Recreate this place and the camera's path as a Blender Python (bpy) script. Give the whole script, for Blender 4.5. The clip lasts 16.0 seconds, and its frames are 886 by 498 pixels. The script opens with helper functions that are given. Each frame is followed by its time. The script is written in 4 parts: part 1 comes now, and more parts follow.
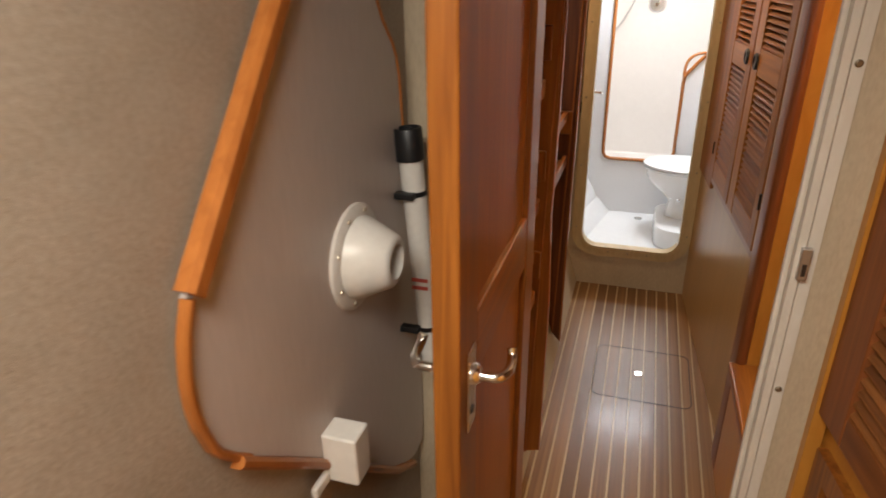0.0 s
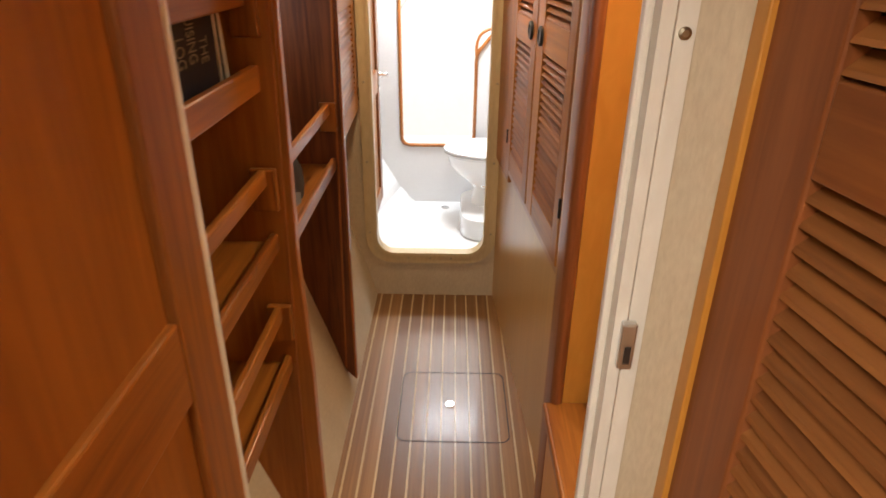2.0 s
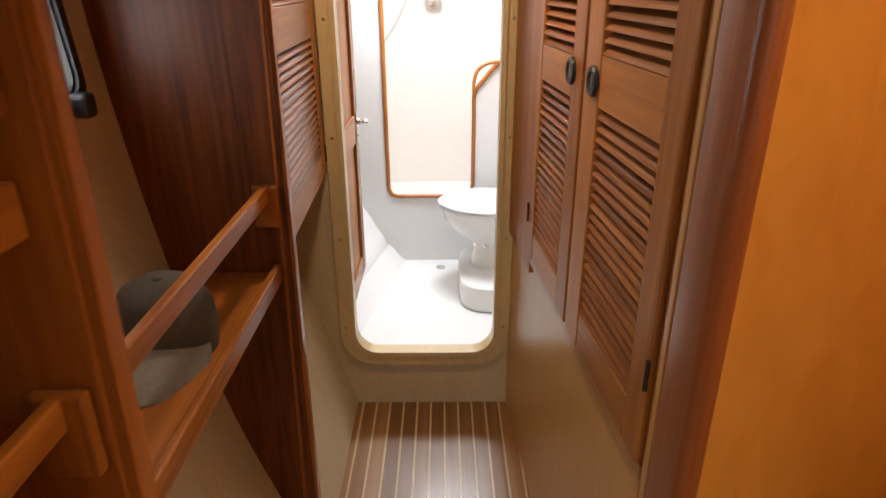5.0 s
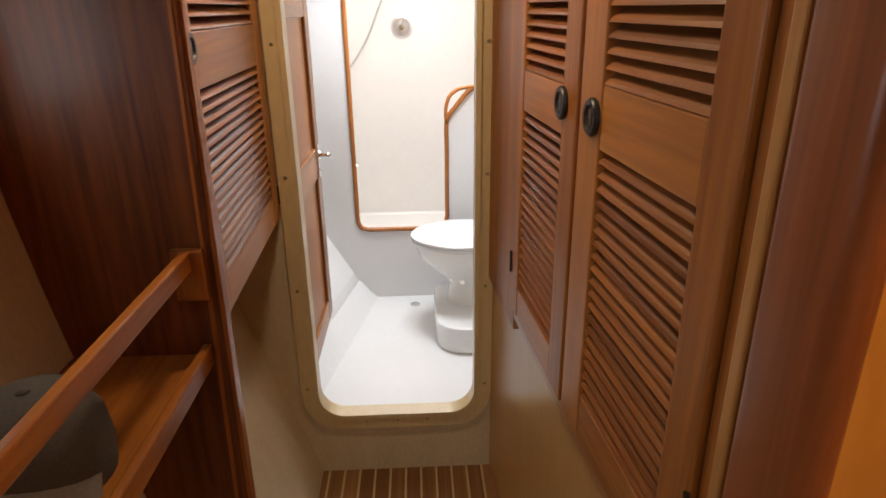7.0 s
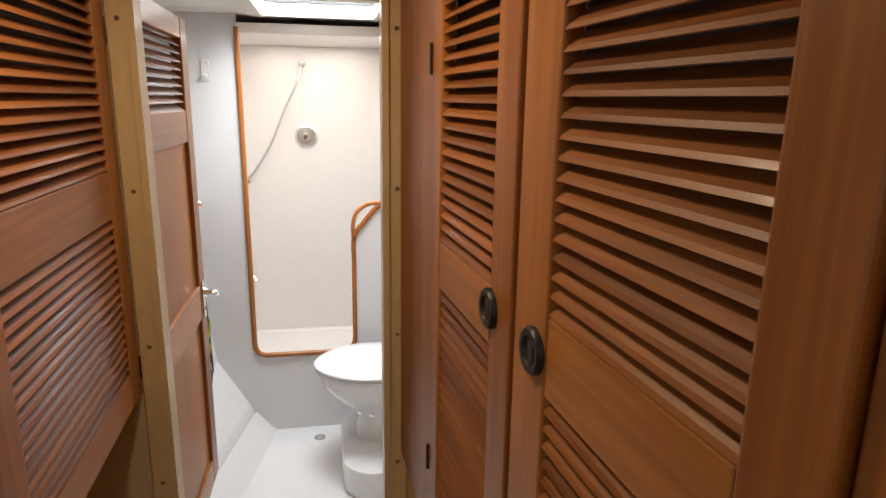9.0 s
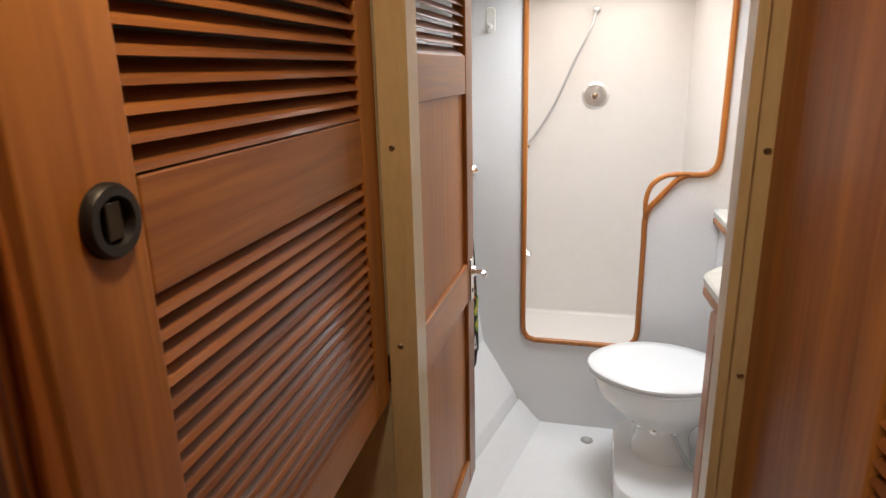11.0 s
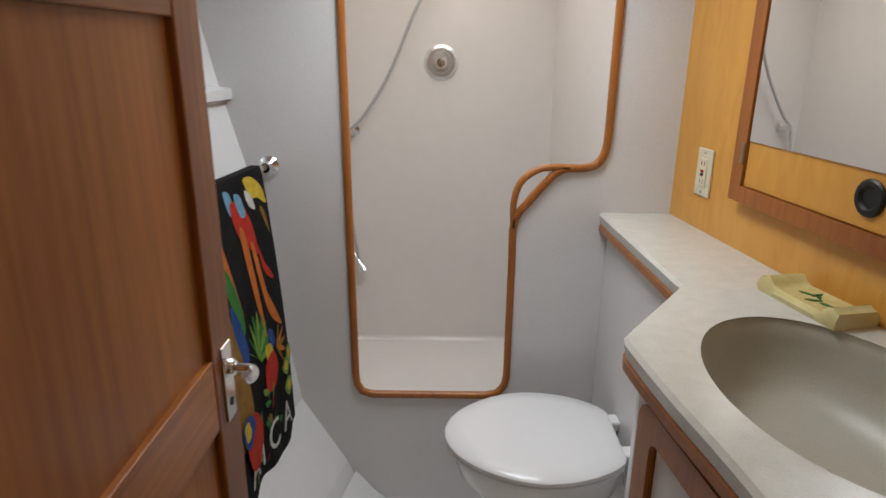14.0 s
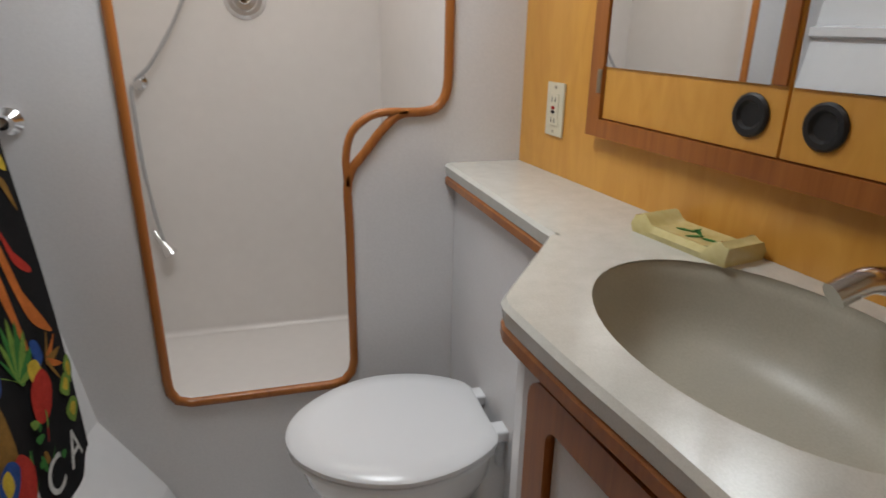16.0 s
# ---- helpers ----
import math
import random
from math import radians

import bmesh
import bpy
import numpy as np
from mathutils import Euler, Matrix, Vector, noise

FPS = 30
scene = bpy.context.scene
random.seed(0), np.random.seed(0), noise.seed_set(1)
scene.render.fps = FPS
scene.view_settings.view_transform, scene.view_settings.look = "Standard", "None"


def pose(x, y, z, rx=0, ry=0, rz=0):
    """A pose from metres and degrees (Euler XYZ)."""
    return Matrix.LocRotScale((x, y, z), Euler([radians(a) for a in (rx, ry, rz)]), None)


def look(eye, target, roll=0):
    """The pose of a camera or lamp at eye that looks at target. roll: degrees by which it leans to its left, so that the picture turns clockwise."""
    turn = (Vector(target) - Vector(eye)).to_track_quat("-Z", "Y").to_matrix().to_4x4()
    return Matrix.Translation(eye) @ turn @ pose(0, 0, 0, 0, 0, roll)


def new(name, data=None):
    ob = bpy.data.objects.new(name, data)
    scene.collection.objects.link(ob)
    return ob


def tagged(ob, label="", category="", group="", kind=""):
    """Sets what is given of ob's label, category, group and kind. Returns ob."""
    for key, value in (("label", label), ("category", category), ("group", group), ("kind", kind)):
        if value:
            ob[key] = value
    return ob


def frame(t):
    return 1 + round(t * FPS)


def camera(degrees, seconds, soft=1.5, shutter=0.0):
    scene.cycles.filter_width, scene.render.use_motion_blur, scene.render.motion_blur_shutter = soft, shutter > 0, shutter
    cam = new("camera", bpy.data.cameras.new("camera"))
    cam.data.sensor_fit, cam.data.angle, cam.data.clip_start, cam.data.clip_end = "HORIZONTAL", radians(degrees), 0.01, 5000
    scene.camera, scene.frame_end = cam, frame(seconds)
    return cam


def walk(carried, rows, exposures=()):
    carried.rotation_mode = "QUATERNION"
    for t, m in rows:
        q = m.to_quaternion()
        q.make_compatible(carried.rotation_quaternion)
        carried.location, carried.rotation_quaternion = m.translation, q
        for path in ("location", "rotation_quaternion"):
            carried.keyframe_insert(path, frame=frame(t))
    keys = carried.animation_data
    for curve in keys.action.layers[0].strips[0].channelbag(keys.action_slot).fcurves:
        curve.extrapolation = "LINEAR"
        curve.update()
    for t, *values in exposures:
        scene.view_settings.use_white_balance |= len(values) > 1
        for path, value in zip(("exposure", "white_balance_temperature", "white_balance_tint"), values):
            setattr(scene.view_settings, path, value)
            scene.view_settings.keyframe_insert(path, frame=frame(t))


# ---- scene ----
cam = camera(70.7, 16.0, soft=1.5, shutter=0.5)
EXPOSURES = [(0, 0.95), (1.5, 1.45), (2.5, 1.55), (3.5, 1.45), (5, 1.2), (7.5, 0.8), (9, 0.6), (10, 0.5), (12.5, 0.25), (13, 0.0), (13.5, -0.25), (14, -0.46), (15, -0.55), (16, -0.6)]
PATH = [
    (0, (0.063, -0.498, 1.36), (-0.499, 1.243, 0.552), -0.8),
    (0.5, (0.096, -0.388, 1.352), (-0.371, 1.368, 0.517), -0.1),
    (1, (0.135, -0.262, 1.322), (-0.194, 1.522, 0.479), 0.6),
    (1.5, (0.139, -0.149, 1.31), (-0.022, 1.652, 0.454), 0.7),
    (2, (0.147, -0.028, 1.3), (0.124, 1.776, 0.436), 0.6),
    (2.5, (0.15, 0.086, 1.293), (0.172, 1.887, 0.425), 0.4),
    (3, (0.149, 0.194, 1.282), (0.144, 1.995, 0.411), 1.0),
    (3.5, (0.148, 0.278, 1.268), (0.126, 2.087, 0.417), 0.4),
    (4, (0.133, 0.379, 1.265), (0.117, 2.195, 0.429), 0.7),
    (4.5, (0.11, 0.466, 1.252), (0.124, 2.297, 0.448), 0.6),
    (5, (0.127, 0.569, 1.255), (0.125, 2.409, 0.471), -0.3),
    (5.2, (0.151, 0.606, 1.263), (0.105, 2.443, 0.474), -1.4),
    (7.5, (0.139, 0.836, 1.241), (0.288, 2.708, 0.553), -1.0),
    (8, (0.145, 0.923, 1.269), (0.394, 2.804, 0.638), -1.0),
    (8.5, (0.177, 1.014, 1.325), (0.532, 2.916, 0.818), 0.6),
    (9, (0.171, 1.024, 1.342), (0.533, 2.935, 0.879), 0.9),
    (9.5, (0.153, 1.058, 1.318), (0.26, 2.988, 0.802), 0.2),
    (10, (0.144, 1.177, 1.287), (-0.246, 3.063, 0.749), -2.3),
    (12.3, (0.075, 1.649, 1.267), (-0.418, 3.506, 0.711), -1.1),
    (12.5, (0.091, 1.693, 1.242), (-0.343, 3.566, 0.692), 0.0),
    (13, (0.106, 1.841, 1.227), (-0.15, 3.741, 0.66), 0.1),
    (13.5, (0.092, 2.005, 1.209), (-0.002, 3.914, 0.62), 0.7),
    (14, (0.099, 2.13, 1.192), (0.09, 4.035, 0.581), 0.5),
    (14.5, (0.116, 2.232, 1.17), (0.183, 4.128, 0.538), 0.0),
    (15, (0.12, 2.301, 1.149), (0.309, 4.182, 0.497), 0.3),
    (15.5, (0.113, 2.342, 1.121), (0.469, 4.193, 0.454), 0.9),
    (16, (0.121, 2.364, 1.086), (0.624, 4.175, 0.403), 0.9),
]
walk(cam, [(t, look(eye, target, roll)) for t, eye, target, roll in PATH], exposures=EXPOSURES)

# ---- light ----
world = bpy.data.worlds.new("sky_world")
scene.world = world
world.use_nodes = True
wn = world.node_tree.nodes
sky = wn.new("ShaderNodeTexSky")
sky.sky_type, sky.sun_disc = "NISHITA", False
sky.sun_elevation, sky.sun_rotation = radians(50), radians(120)
world.node_tree.links.new(sky.outputs[0], wn["Background"].inputs[0])
wn["Background"].inputs[1].default_value = 0.1


def area(name, at, target, sx, sy, watts, color):
    """A rectangular area light: daylight at an opening, a lamp, or added fill."""
    lamp = bpy.data.lights.new(name, "AREA")
    lamp.shape, lamp.size, lamp.size_y, lamp.energy, lamp.color = "RECTANGLE", sx, sy, watts, color
    ob = new(name, lamp)
    ob.matrix_world = look(at, target)
    return ob


area("daylight_shower_hatch", (0.16, 3.44, 1.775), (0.16, 3.441, 0), 0.44, 0.44, 14.5, (0.92, 0.96, 1.0))
area("daylight_companionway", (0.98, 0.82, 2.09), (0.97, 0.82, 0), 0.5, 0.45, 7.0, (1.0, 0.84, 0.58))
# added fill over the cabin; its source is assumed, out of view
area("cabin_overhead_fill", (-0.12, -0.70, 1.77), (-0.12, -0.699, 0), 0.45, 0.45, 10, (1.0, 0.92, 0.80))
area("corridor_downlight", (0.03, 1.74, 1.655), (0.03, 1.741, 0), 0.09, 0.09, 2.0, (1.0, 0.74, 0.46))
area("shower_downlight", (0.42, 2.75, 1.664), (0.42, 2.751, 0), 0.07, 0.07, 1.0, (1.0, 0.88, 0.76))
# added fill under the closed stall top; no opening or lamp belongs there
area("stall_fill", (0.12, 4.14, 1.597), (0.12, 4.141, 0), 0.55, 0.36, 2.6, (1.0, 0.92, 0.85))

area("daylight_portlight", (-0.432, 1.325, 1.21), (0.4, 1.325, 1.15), 0.30, 0.17, 0.2, (0.95, 0.97, 1.0))


# ---- materials ----
def material(name, color, rough=0.5, metal=0.0, coat=0.0, spec=0.5):
    m = bpy.data.materials.new(name)
    m.use_nodes = True
    b = m.node_tree.nodes["Principled BSDF"]
    b.inputs["Base Color"].default_value = (*color, 1)
    b.inputs["Roughness"].default_value, b.inputs["Metallic"].default_value = rough, metal
    b.inputs["Coat Weight"].default_value, b.inputs["Coat Roughness"].default_value = coat, 0.12
    b.inputs["Specular IOR Level"].default_value = spec
    return m


def surface(name, dark, light, scale=(1, 1, 1), fine=60.0, coarse=4.0, rough=(0.4, 0.5), bump=0.02, coat=0.0, vary=0.0, detail=5.0, warp=0.0, spec=0.5):
    """Two-scale procedural surface: stretched fine grain over slow blotches, with relief."""
    m = material(name, light, rough[0], 0.0, coat, spec)
    n, l = m.node_tree.nodes, m.node_tree.links
    b = n["Principled BSDF"]
    co, mp = n.new("ShaderNodeTexCoord"), n.new("ShaderNodeMapping")
    mp.inputs["Scale"].default_value = scale
    l.new(co.outputs["Object"], mp.inputs["Vector"])
    if vary:
        info, add = n.new("ShaderNodeObjectInfo"), n.new("ShaderNodeVectorMath")
        mul = n.new("ShaderNodeMath")
        mul.operation, mul.inputs[1].default_value = "MULTIPLY", 7.0
        l.new(info.outputs["Random"], mul.inputs[0])
        add.operation = "ADD"
        l.new(co.outputs["Object"], add.inputs[0])
        l.new(mul.outputs[0], add.inputs[1])
        l.new(add.outputs[0], mp.inputs["Vector"])
    a, c = n.new("ShaderNodeTexNoise"), n.new("ShaderNodeTexNoise")
    a.inputs["Scale"].default_value, a.inputs["Detail"].default_value, a.inputs["Distortion"].default_value = fine, detail, warp
    c.inputs["Scale"].default_value, c.inputs["Detail"].default_value = coarse, 3.0
    l.new(mp.outputs[0], a.inputs["Vector"])
    l.new(mp.outputs[0], c.inputs["Vector"])
    mix = n.new("ShaderNodeMath")
    mix.operation = "MULTIPLY_ADD"
    mix.inputs[1].default_value, mix.inputs[2].default_value = 0.55, 0.0
    l.new(a.outputs["Fac"], mix.inputs[0])
    mix2 = n.new("ShaderNodeMath")
    mix2.operation = "MULTIPLY_ADD"
    mix2.inputs[1].default_value = 0.45
    l.new(c.outputs["Fac"], mix2.inputs[0])
    l.new(mix.outputs[0], mix2.inputs[2])
    value = mix2.outputs[0]
    if vary:
        sh = n.new("ShaderNodeMath")
        sh.operation = "MULTIPLY_ADD"
        sh.inputs[1].default_value = vary
        l.new(info.outputs["Random"], sh.inputs[0])
        l.new(value, sh.inputs[2])
        off = n.new("ShaderNodeMath")
        off.operation, off.inputs[1].default_value = "SUBTRACT", vary / 2
        l.new(sh.outputs[0], off.inputs[0])
        value = off.outputs[0]
    ramp = n.new("ShaderNodeValToRGB")
    ramp.color_ramp.elements[0].position, ramp.color_ramp.elements[0].color = 0.34, (*dark, 1)
    ramp.color_ramp.elements[1].position, ramp.color_ramp.elements[1].color = 0.66, (*light, 1)
    l.new(value, ramp.inputs[0])
    l.new(ramp.outputs[0], b.inputs["Base Color"])
    rr = n.new("ShaderNodeMapRange")
    rr.inputs["To Min"].default_value, rr.inputs["To Max"].default_value = rough
    l.new(a.outputs["Fac"], rr.inputs["Value"])
    l.new(rr.outputs[0], b.inputs["Roughness"])
    if bump:
        bp = n.new("ShaderNodeBump")
        bp.inputs["Strength"].default_value, bp.inputs["Distance"].default_value = bump * 10, 0.0015
        l.new(a.outputs["Fac"], bp.inputs["Height"])
        l.new(bp.outputs[0], b.inputs["Normal"])
    return m


TEAK_D, TEAK_L = (0.18, 0.055, 0.010), (0.44, 0.160, 0.026)
def wood(name, dark, light, axis, coat=0.15, vary=0.12, rough=(0.28, 0.42), k=1.0):
    sc = [1.0 * k, 1.0 * k, 1.0 * k]
    sc["xyz".index(axis)] = 0.055 * k
    return surface(name, dark, light, tuple(sc), 75.0, 9.0, rough, 0.012, coat, vary, 6.0, 0.6, 0.35)


M_TEAK_Z = wood("teak_upright", TEAK_D, TEAK_L, "z")
M_TEAK_Y = wood("teak_lengthwise", TEAK_D, TEAK_L, "y")
M_TEAK_X = wood("teak_crosswise", TEAK_D, TEAK_L, "x")
M_SLAT = wood("teak_louvre", (0.15, 0.050, 0.013), (0.33, 0.124, 0.032), "x", 0.05, 0.2, (0.38, 0.52))
# teak darkened to carry the shade of the far shelf bay
M_TEAK_SHADED = wood("shaded_teak_upright", (0.075, 0.020, 0.006), (0.25, 0.078, 0.020), "z", 0.08, 0.12, (0.42, 0.52))
M_PANEL = wood("teak_veneer", (0.25, 0.080, 0.013), (0.43, 0.162, 0.027), "z", 0.08, 0.0, (0.36, 0.46))
M_PALE = wood("pale_teak_lengthwise", (0.30, 0.155, 0.07), (0.46, 0.25, 0.12), "y")
M_ORANGE = surface("orange_veneer", (0.50, 0.205, 0.029), (0.62, 0.285, 0.048), (1, 1, 0.28), 26, 3.5, (0.32, 0.42), 0.004, 0.15, 0, 6, 1.2, 0.4)
M_GOLD = surface("golden_veneer", (0.60, 0.280, 0.046), (0.71, 0.365, 0.072), (1, 1, 0.28), 26, 3.5, (0.26, 0.36), 0.004, 0.2, 0, 6, 1.2, 0.4)
M_TAN = wood("tan_panel", (0.46, 0.275, 0.105), (0.57, 0.36, 0.15), "z", 0.15, 0.0, (0.3, 0.4), 0.6)
M_PLANK = wood("floor_plank", (0.17, 0.078, 0.027), (0.34, 0.176, 0.067), "y", 0.1, 0.25, (0.28, 0.4))
M_LIGHT = wood("light_teak_upright", (0.40, 0.20, 0.062), (0.54, 0.30, 0.10), "z", 0.25, 0.1)
M_PANEL_X = wood("red_brown_rail", (0.17, 0.050, 0.012), (0.33, 0.110, 0.026), "x", 0.1, 0.0, (0.36, 0.46))
M_POST = wood("red_brown_post", (0.17, 0.050, 0.014), (0.31, 0.098, 0.027), "z", 0.1, 0.0, (0.36, 0.46))
M_DOOR_Z = wood("honey_teak_upright", (0.24, 0.085, 0.018), (0.47, 0.195, 0.042), "z", 0.05, 0.12, (0.36, 0.48))
M_DOOR_X = wood("honey_teak_crosswise", (0.24, 0.085, 0.018), (0.47, 0.195, 0.042), "x", 0.05, 0.12, (0.36, 0.48))
M_HOLLY = wood("holly_strip", (0.47, 0.34, 0.17), (0.64, 0.49, 0.28), "y", 0.1, 0.1, (0.28, 0.4))
M_TRIMWOOD = wood("red_teak_trim", (0.26, 0.083, 0.017), (0.42, 0.148, 0.032), "z", 0.2, 0.1)
M_VINYL = surface("beige_vinyl", (0.51, 0.425, 0.295), (0.62, 0.535, 0.39), (1, 1, 0.35), 190, 12, (0.45, 0.6), 0.03)
M_FABRIC = surface("beige_wall_fabric", (0.305, 0.258, 0.202), (0.385, 0.332, 0.268), (1, 0.7, 1), 170, 14, (0.8, 0.95), 0.06)
M_CREAM = surface("cream_frame_paint", (0.55, 0.43, 0.235), (0.65, 0.53, 0.31), (1, 1, 0.3), 90, 8, (0.32, 0.42), 0.01, 0.2)
M_LINER = surface("grey_hull_liner", (0.50, 0.445, 0.41), (0.55, 0.495, 0.46), (1, 1, 0.2), 120, 5, (0.35, 0.45), 0.008)
M_GEL = surface("white_gelcoat", (0.745, 0.75, 0.755), (0.775, 0.78, 0.785), (1, 1, 1), 30, 2.5, (0.14, 0.22), 0.003, 0.2)
# white gelcoat with the stall's warm lamp light put into its colour
M_STALL = surface("warm_lit_gelcoat", (0.735, 0.700, 0.665), (0.765, 0.73, 0.695), (1, 1, 1), 30, 2.5, (0.26, 0.34), 0.003, 0.1)
M_LAMINATE = surface("grey_white_laminate", (0.66, 0.65, 0.65), (0.72, 0.71, 0.71), (1, 1, 1), 160, 3, (0.3, 0.4), 0.01)
M_CEIL = surface("white_headliner", (0.70, 0.68, 0.64), (0.77, 0.75, 0.72), (1, 1, 1), 120, 3, (0.5, 0.6), 0.02)
M_COUNTER = surface("speckled_solid_counter", (0.53, 0.525, 0.475), (0.62, 0.615, 0.565), (1, 1, 1), 420, 30, (0.18, 0.28), 0.004, 0.15)
M_SINK = surface("sink_bowl", (0.40, 0.375, 0.30), (0.46, 0.435, 0.36), (1, 1, 1), 300, 12, (0.34, 0.42), 0.004, 0.0)
M_PORC = material("white_porcelain", (0.80, 0.80, 0.79), 0.08, 0, 0.4)
M_SEAT = material("white_plastic_seat", (0.76, 0.77, 0.78), 0.22)
M_PLAST = surface("white_plastic", (0.66, 0.64, 0.59), (0.73, 0.71, 0.66), (1, 1, 1), 80, 6, (0.3, 0.4), 0.004)
M_FRAMEW = surface("white_door_frame", (0.72, 0.67, 0.58), (0.81, 0.77, 0.69), (1, 1, 0.3), 70, 6, (0.3, 0.42), 0.008)
M_IVORY = material("ivory_plastic", (0.68, 0.62, 0.46), 0.35)
M_CHROME = material("chrome", (0.84, 0.84, 0.84), 0.14, 1.0)
M_BRASS = material("dull_steel", (0.42, 0.37, 0.28), 0.3, 1.0)
M_BLACK = material("black_plastic", (0.010, 0.010, 0.011), 0.42)
# near-black for seams and holes, and for painted shade behind the louvres
M_SEAM_SHADE = material("dark_seam_and_shade", (0.03, 0.018, 0.012), 0.6)
M_BRONZE = material("dark_bronze", (0.06, 0.055, 0.05), 0.3, 0.8)
M_HOSE = material("grey_hose", (0.48, 0.48, 0.48), 0.28, 0.4)
M_MIRROR = material("mirror_glass", (0.88, 0.89, 0.89), 0.015, 1.0)
M_NAVY = surface("navy_book_cloth", (0.008, 0.010, 0.020), (0.014, 0.017, 0.032), (1, 1, 1), 500, 20, (0.5, 0.65), 0.02)
M_GILT = material("faded_gilt", (0.24, 0.215, 0.15), 0.5)
M_PAPER = surface("paper_edges", (0.62, 0.58, 0.48), (0.74, 0.71, 0.63), (1, 0.1, 0.1), 400, 20, (0.7, 0.8), 0.02)
M_CAP = surface("grey_cotton", (0.045, 0.040, 0.038), (0.085, 0.078, 0.074), (1, 1, 1), 300, 10, (0.85, 0.95), 0.04)
M_TOWEL = surface("black_terry", (0.004, 0.004, 0.005), (0.014, 0.013, 0.013), (1, 1, 1), 420, 20, (0.9, 1.0), 0.08, 0, 0, 5, 0, 0.2)
M_ACRYL = material("hatch_acrylic", (0.9, 0.95, 1.0), 0.25)
M_ACRYL.node_tree.nodes["Principled BSDF"].inputs["Transmission Weight"].default_value = 1.0
M_DAY = bpy.data.materials.new("daylight_glow")
M_DAY.use_nodes = True
M_DAY.node_tree.nodes["Principled BSDF"].inputs["Emission Color"].default_value = (0.85, 0.93, 1.0, 1)
M_DAY.node_tree.nodes["Principled BSDF"].inputs["Emission Strength"].default_value = 1.2
PRINT = {k: surface("towel_print_" + k, tuple(c * 0.6 for c in v), v, (1, 1, 1), 260, 40, (0.9, 1.0), 0.08, 0, 0, 5, 0, 0.2) for k, v in {
    "ochre": (0.30, 0.16, 0.035), "red": (0.50, 0.04, 0.025), "orange": (0.60, 0.17, 0.035), "blue": (0.03, 0.08, 0.28), "sky": (0.18, 0.38, 0.55),
    "green": (0.05, 0.20, 0.045), "lime": (0.20, 0.33, 0.06), "yellow": (0.66, 0.47, 0.05), "white": (0.70, 0.70, 0.66)}.items()}


# ---- building helpers ----
W = {}


def thing(name, label, category, at=(0, 0, 0), m=None, group="", kind=""):
    ob = new(name)
    ob.empty_display_size = 0.05
    ob.matrix_basis = m if m else Matrix.Translation(at)
    W[ob] = ob.matrix_basis.copy()
    return tagged(ob, label, category, group, kind)


def finish(me, mat, smooth=None):
    me.materials.append(mat)
    if smooth:
        for p in me.polygons:
            p.use_smooth = True
        me.set_sharp_from_angle(angle=radians(smooth))


def part(name, bm, mat, parent=None, label="", local=False, smooth=None):
    """Links a bmesh as one mesh object, under parent if there is one; built in world places unless local."""
    bmesh.ops.recalc_face_normals(bm, faces=bm.faces)
    me = bpy.data.meshes.new(name)
    bm.to_mesh(me)
    bm.free()
    finish(me, mat, smooth)
    return hang(name, me, parent, label, local)


def hang(name, me, parent=None, label="", local=False, m=None):
    ob = new(name, me)
    W[ob] = Matrix.Identity(4)
    if parent:
        ob.parent = parent
        if local:
            W[ob] = W[parent].copy()
        else:
            ob.matrix_parent_inverse = W[parent].inverted()
    if m is not None:
        ob.matrix_basis = m
    if label:
        ob["label"] = label
    return ob


def setting(name, bm, mat, label, category, smooth=None):
    return tagged(part(name, bm, mat, None, "", False, smooth), label, category, "", "structure")


def box(x0, x1, y0, y1, z0, z1, bevel=0.0, bm=None, seg=2):
    b = bmesh.new()
    bmesh.ops.create_cube(b, size=1.0, matrix=Matrix.Translation(((x0 + x1) / 2, (y0 + y1) / 2, (z0 + z1) / 2)) @ Matrix.Diagonal((abs(x1 - x0), abs(y1 - y0), abs(z1 - z0), 1)))
    if bevel:
        bmesh.ops.bevel(b, geom=b.edges[:], offset=bevel, segments=seg, affect="EDGES", profile=0.5)
    if bm is None:
        return b
    join(bm, b)
    return bm


def join(bm, other):
    me = bpy.data.meshes.new("tmp")
    other.to_mesh(me)
    other.free()
    bm.from_mesh(me)
    bpy.data.meshes.remove(me)
    return bm


def slab(points, axis, a, b, bevel=0.0, seg=2):
    """A flat outline, pushed from a to b along an axis: points are (y, z), (x, z) or (x, y)."""
    bm = bmesh.new()
    put = {"x": lambda p, d: (d, p[0], p[1]), "y": lambda p, d: (p[0], d, p[1]), "z": lambda p, d: (p[0], p[1], d)}[axis]
    lo, hi = [bm.verts.new(put(p, a)) for p in points], [bm.verts.new(put(p, b)) for p in points]
    n = len(points)
    caps = [bm.faces.new(lo), bm.faces.new(hi[::-1])]
    for i in range(n):
        bm.faces.new((lo[i], lo[(i + 1) % n], hi[(i + 1) % n], hi[i]))
    bmesh.ops.recalc_face_normals(bm, faces=bm.faces)
    if bevel:
        edges = list({e for f in caps for e in f.edges})
        bmesh.ops.bevel(bm, geom=edges, offset=bevel, segments=seg, affect="EDGES", profile=0.5)
    return bm


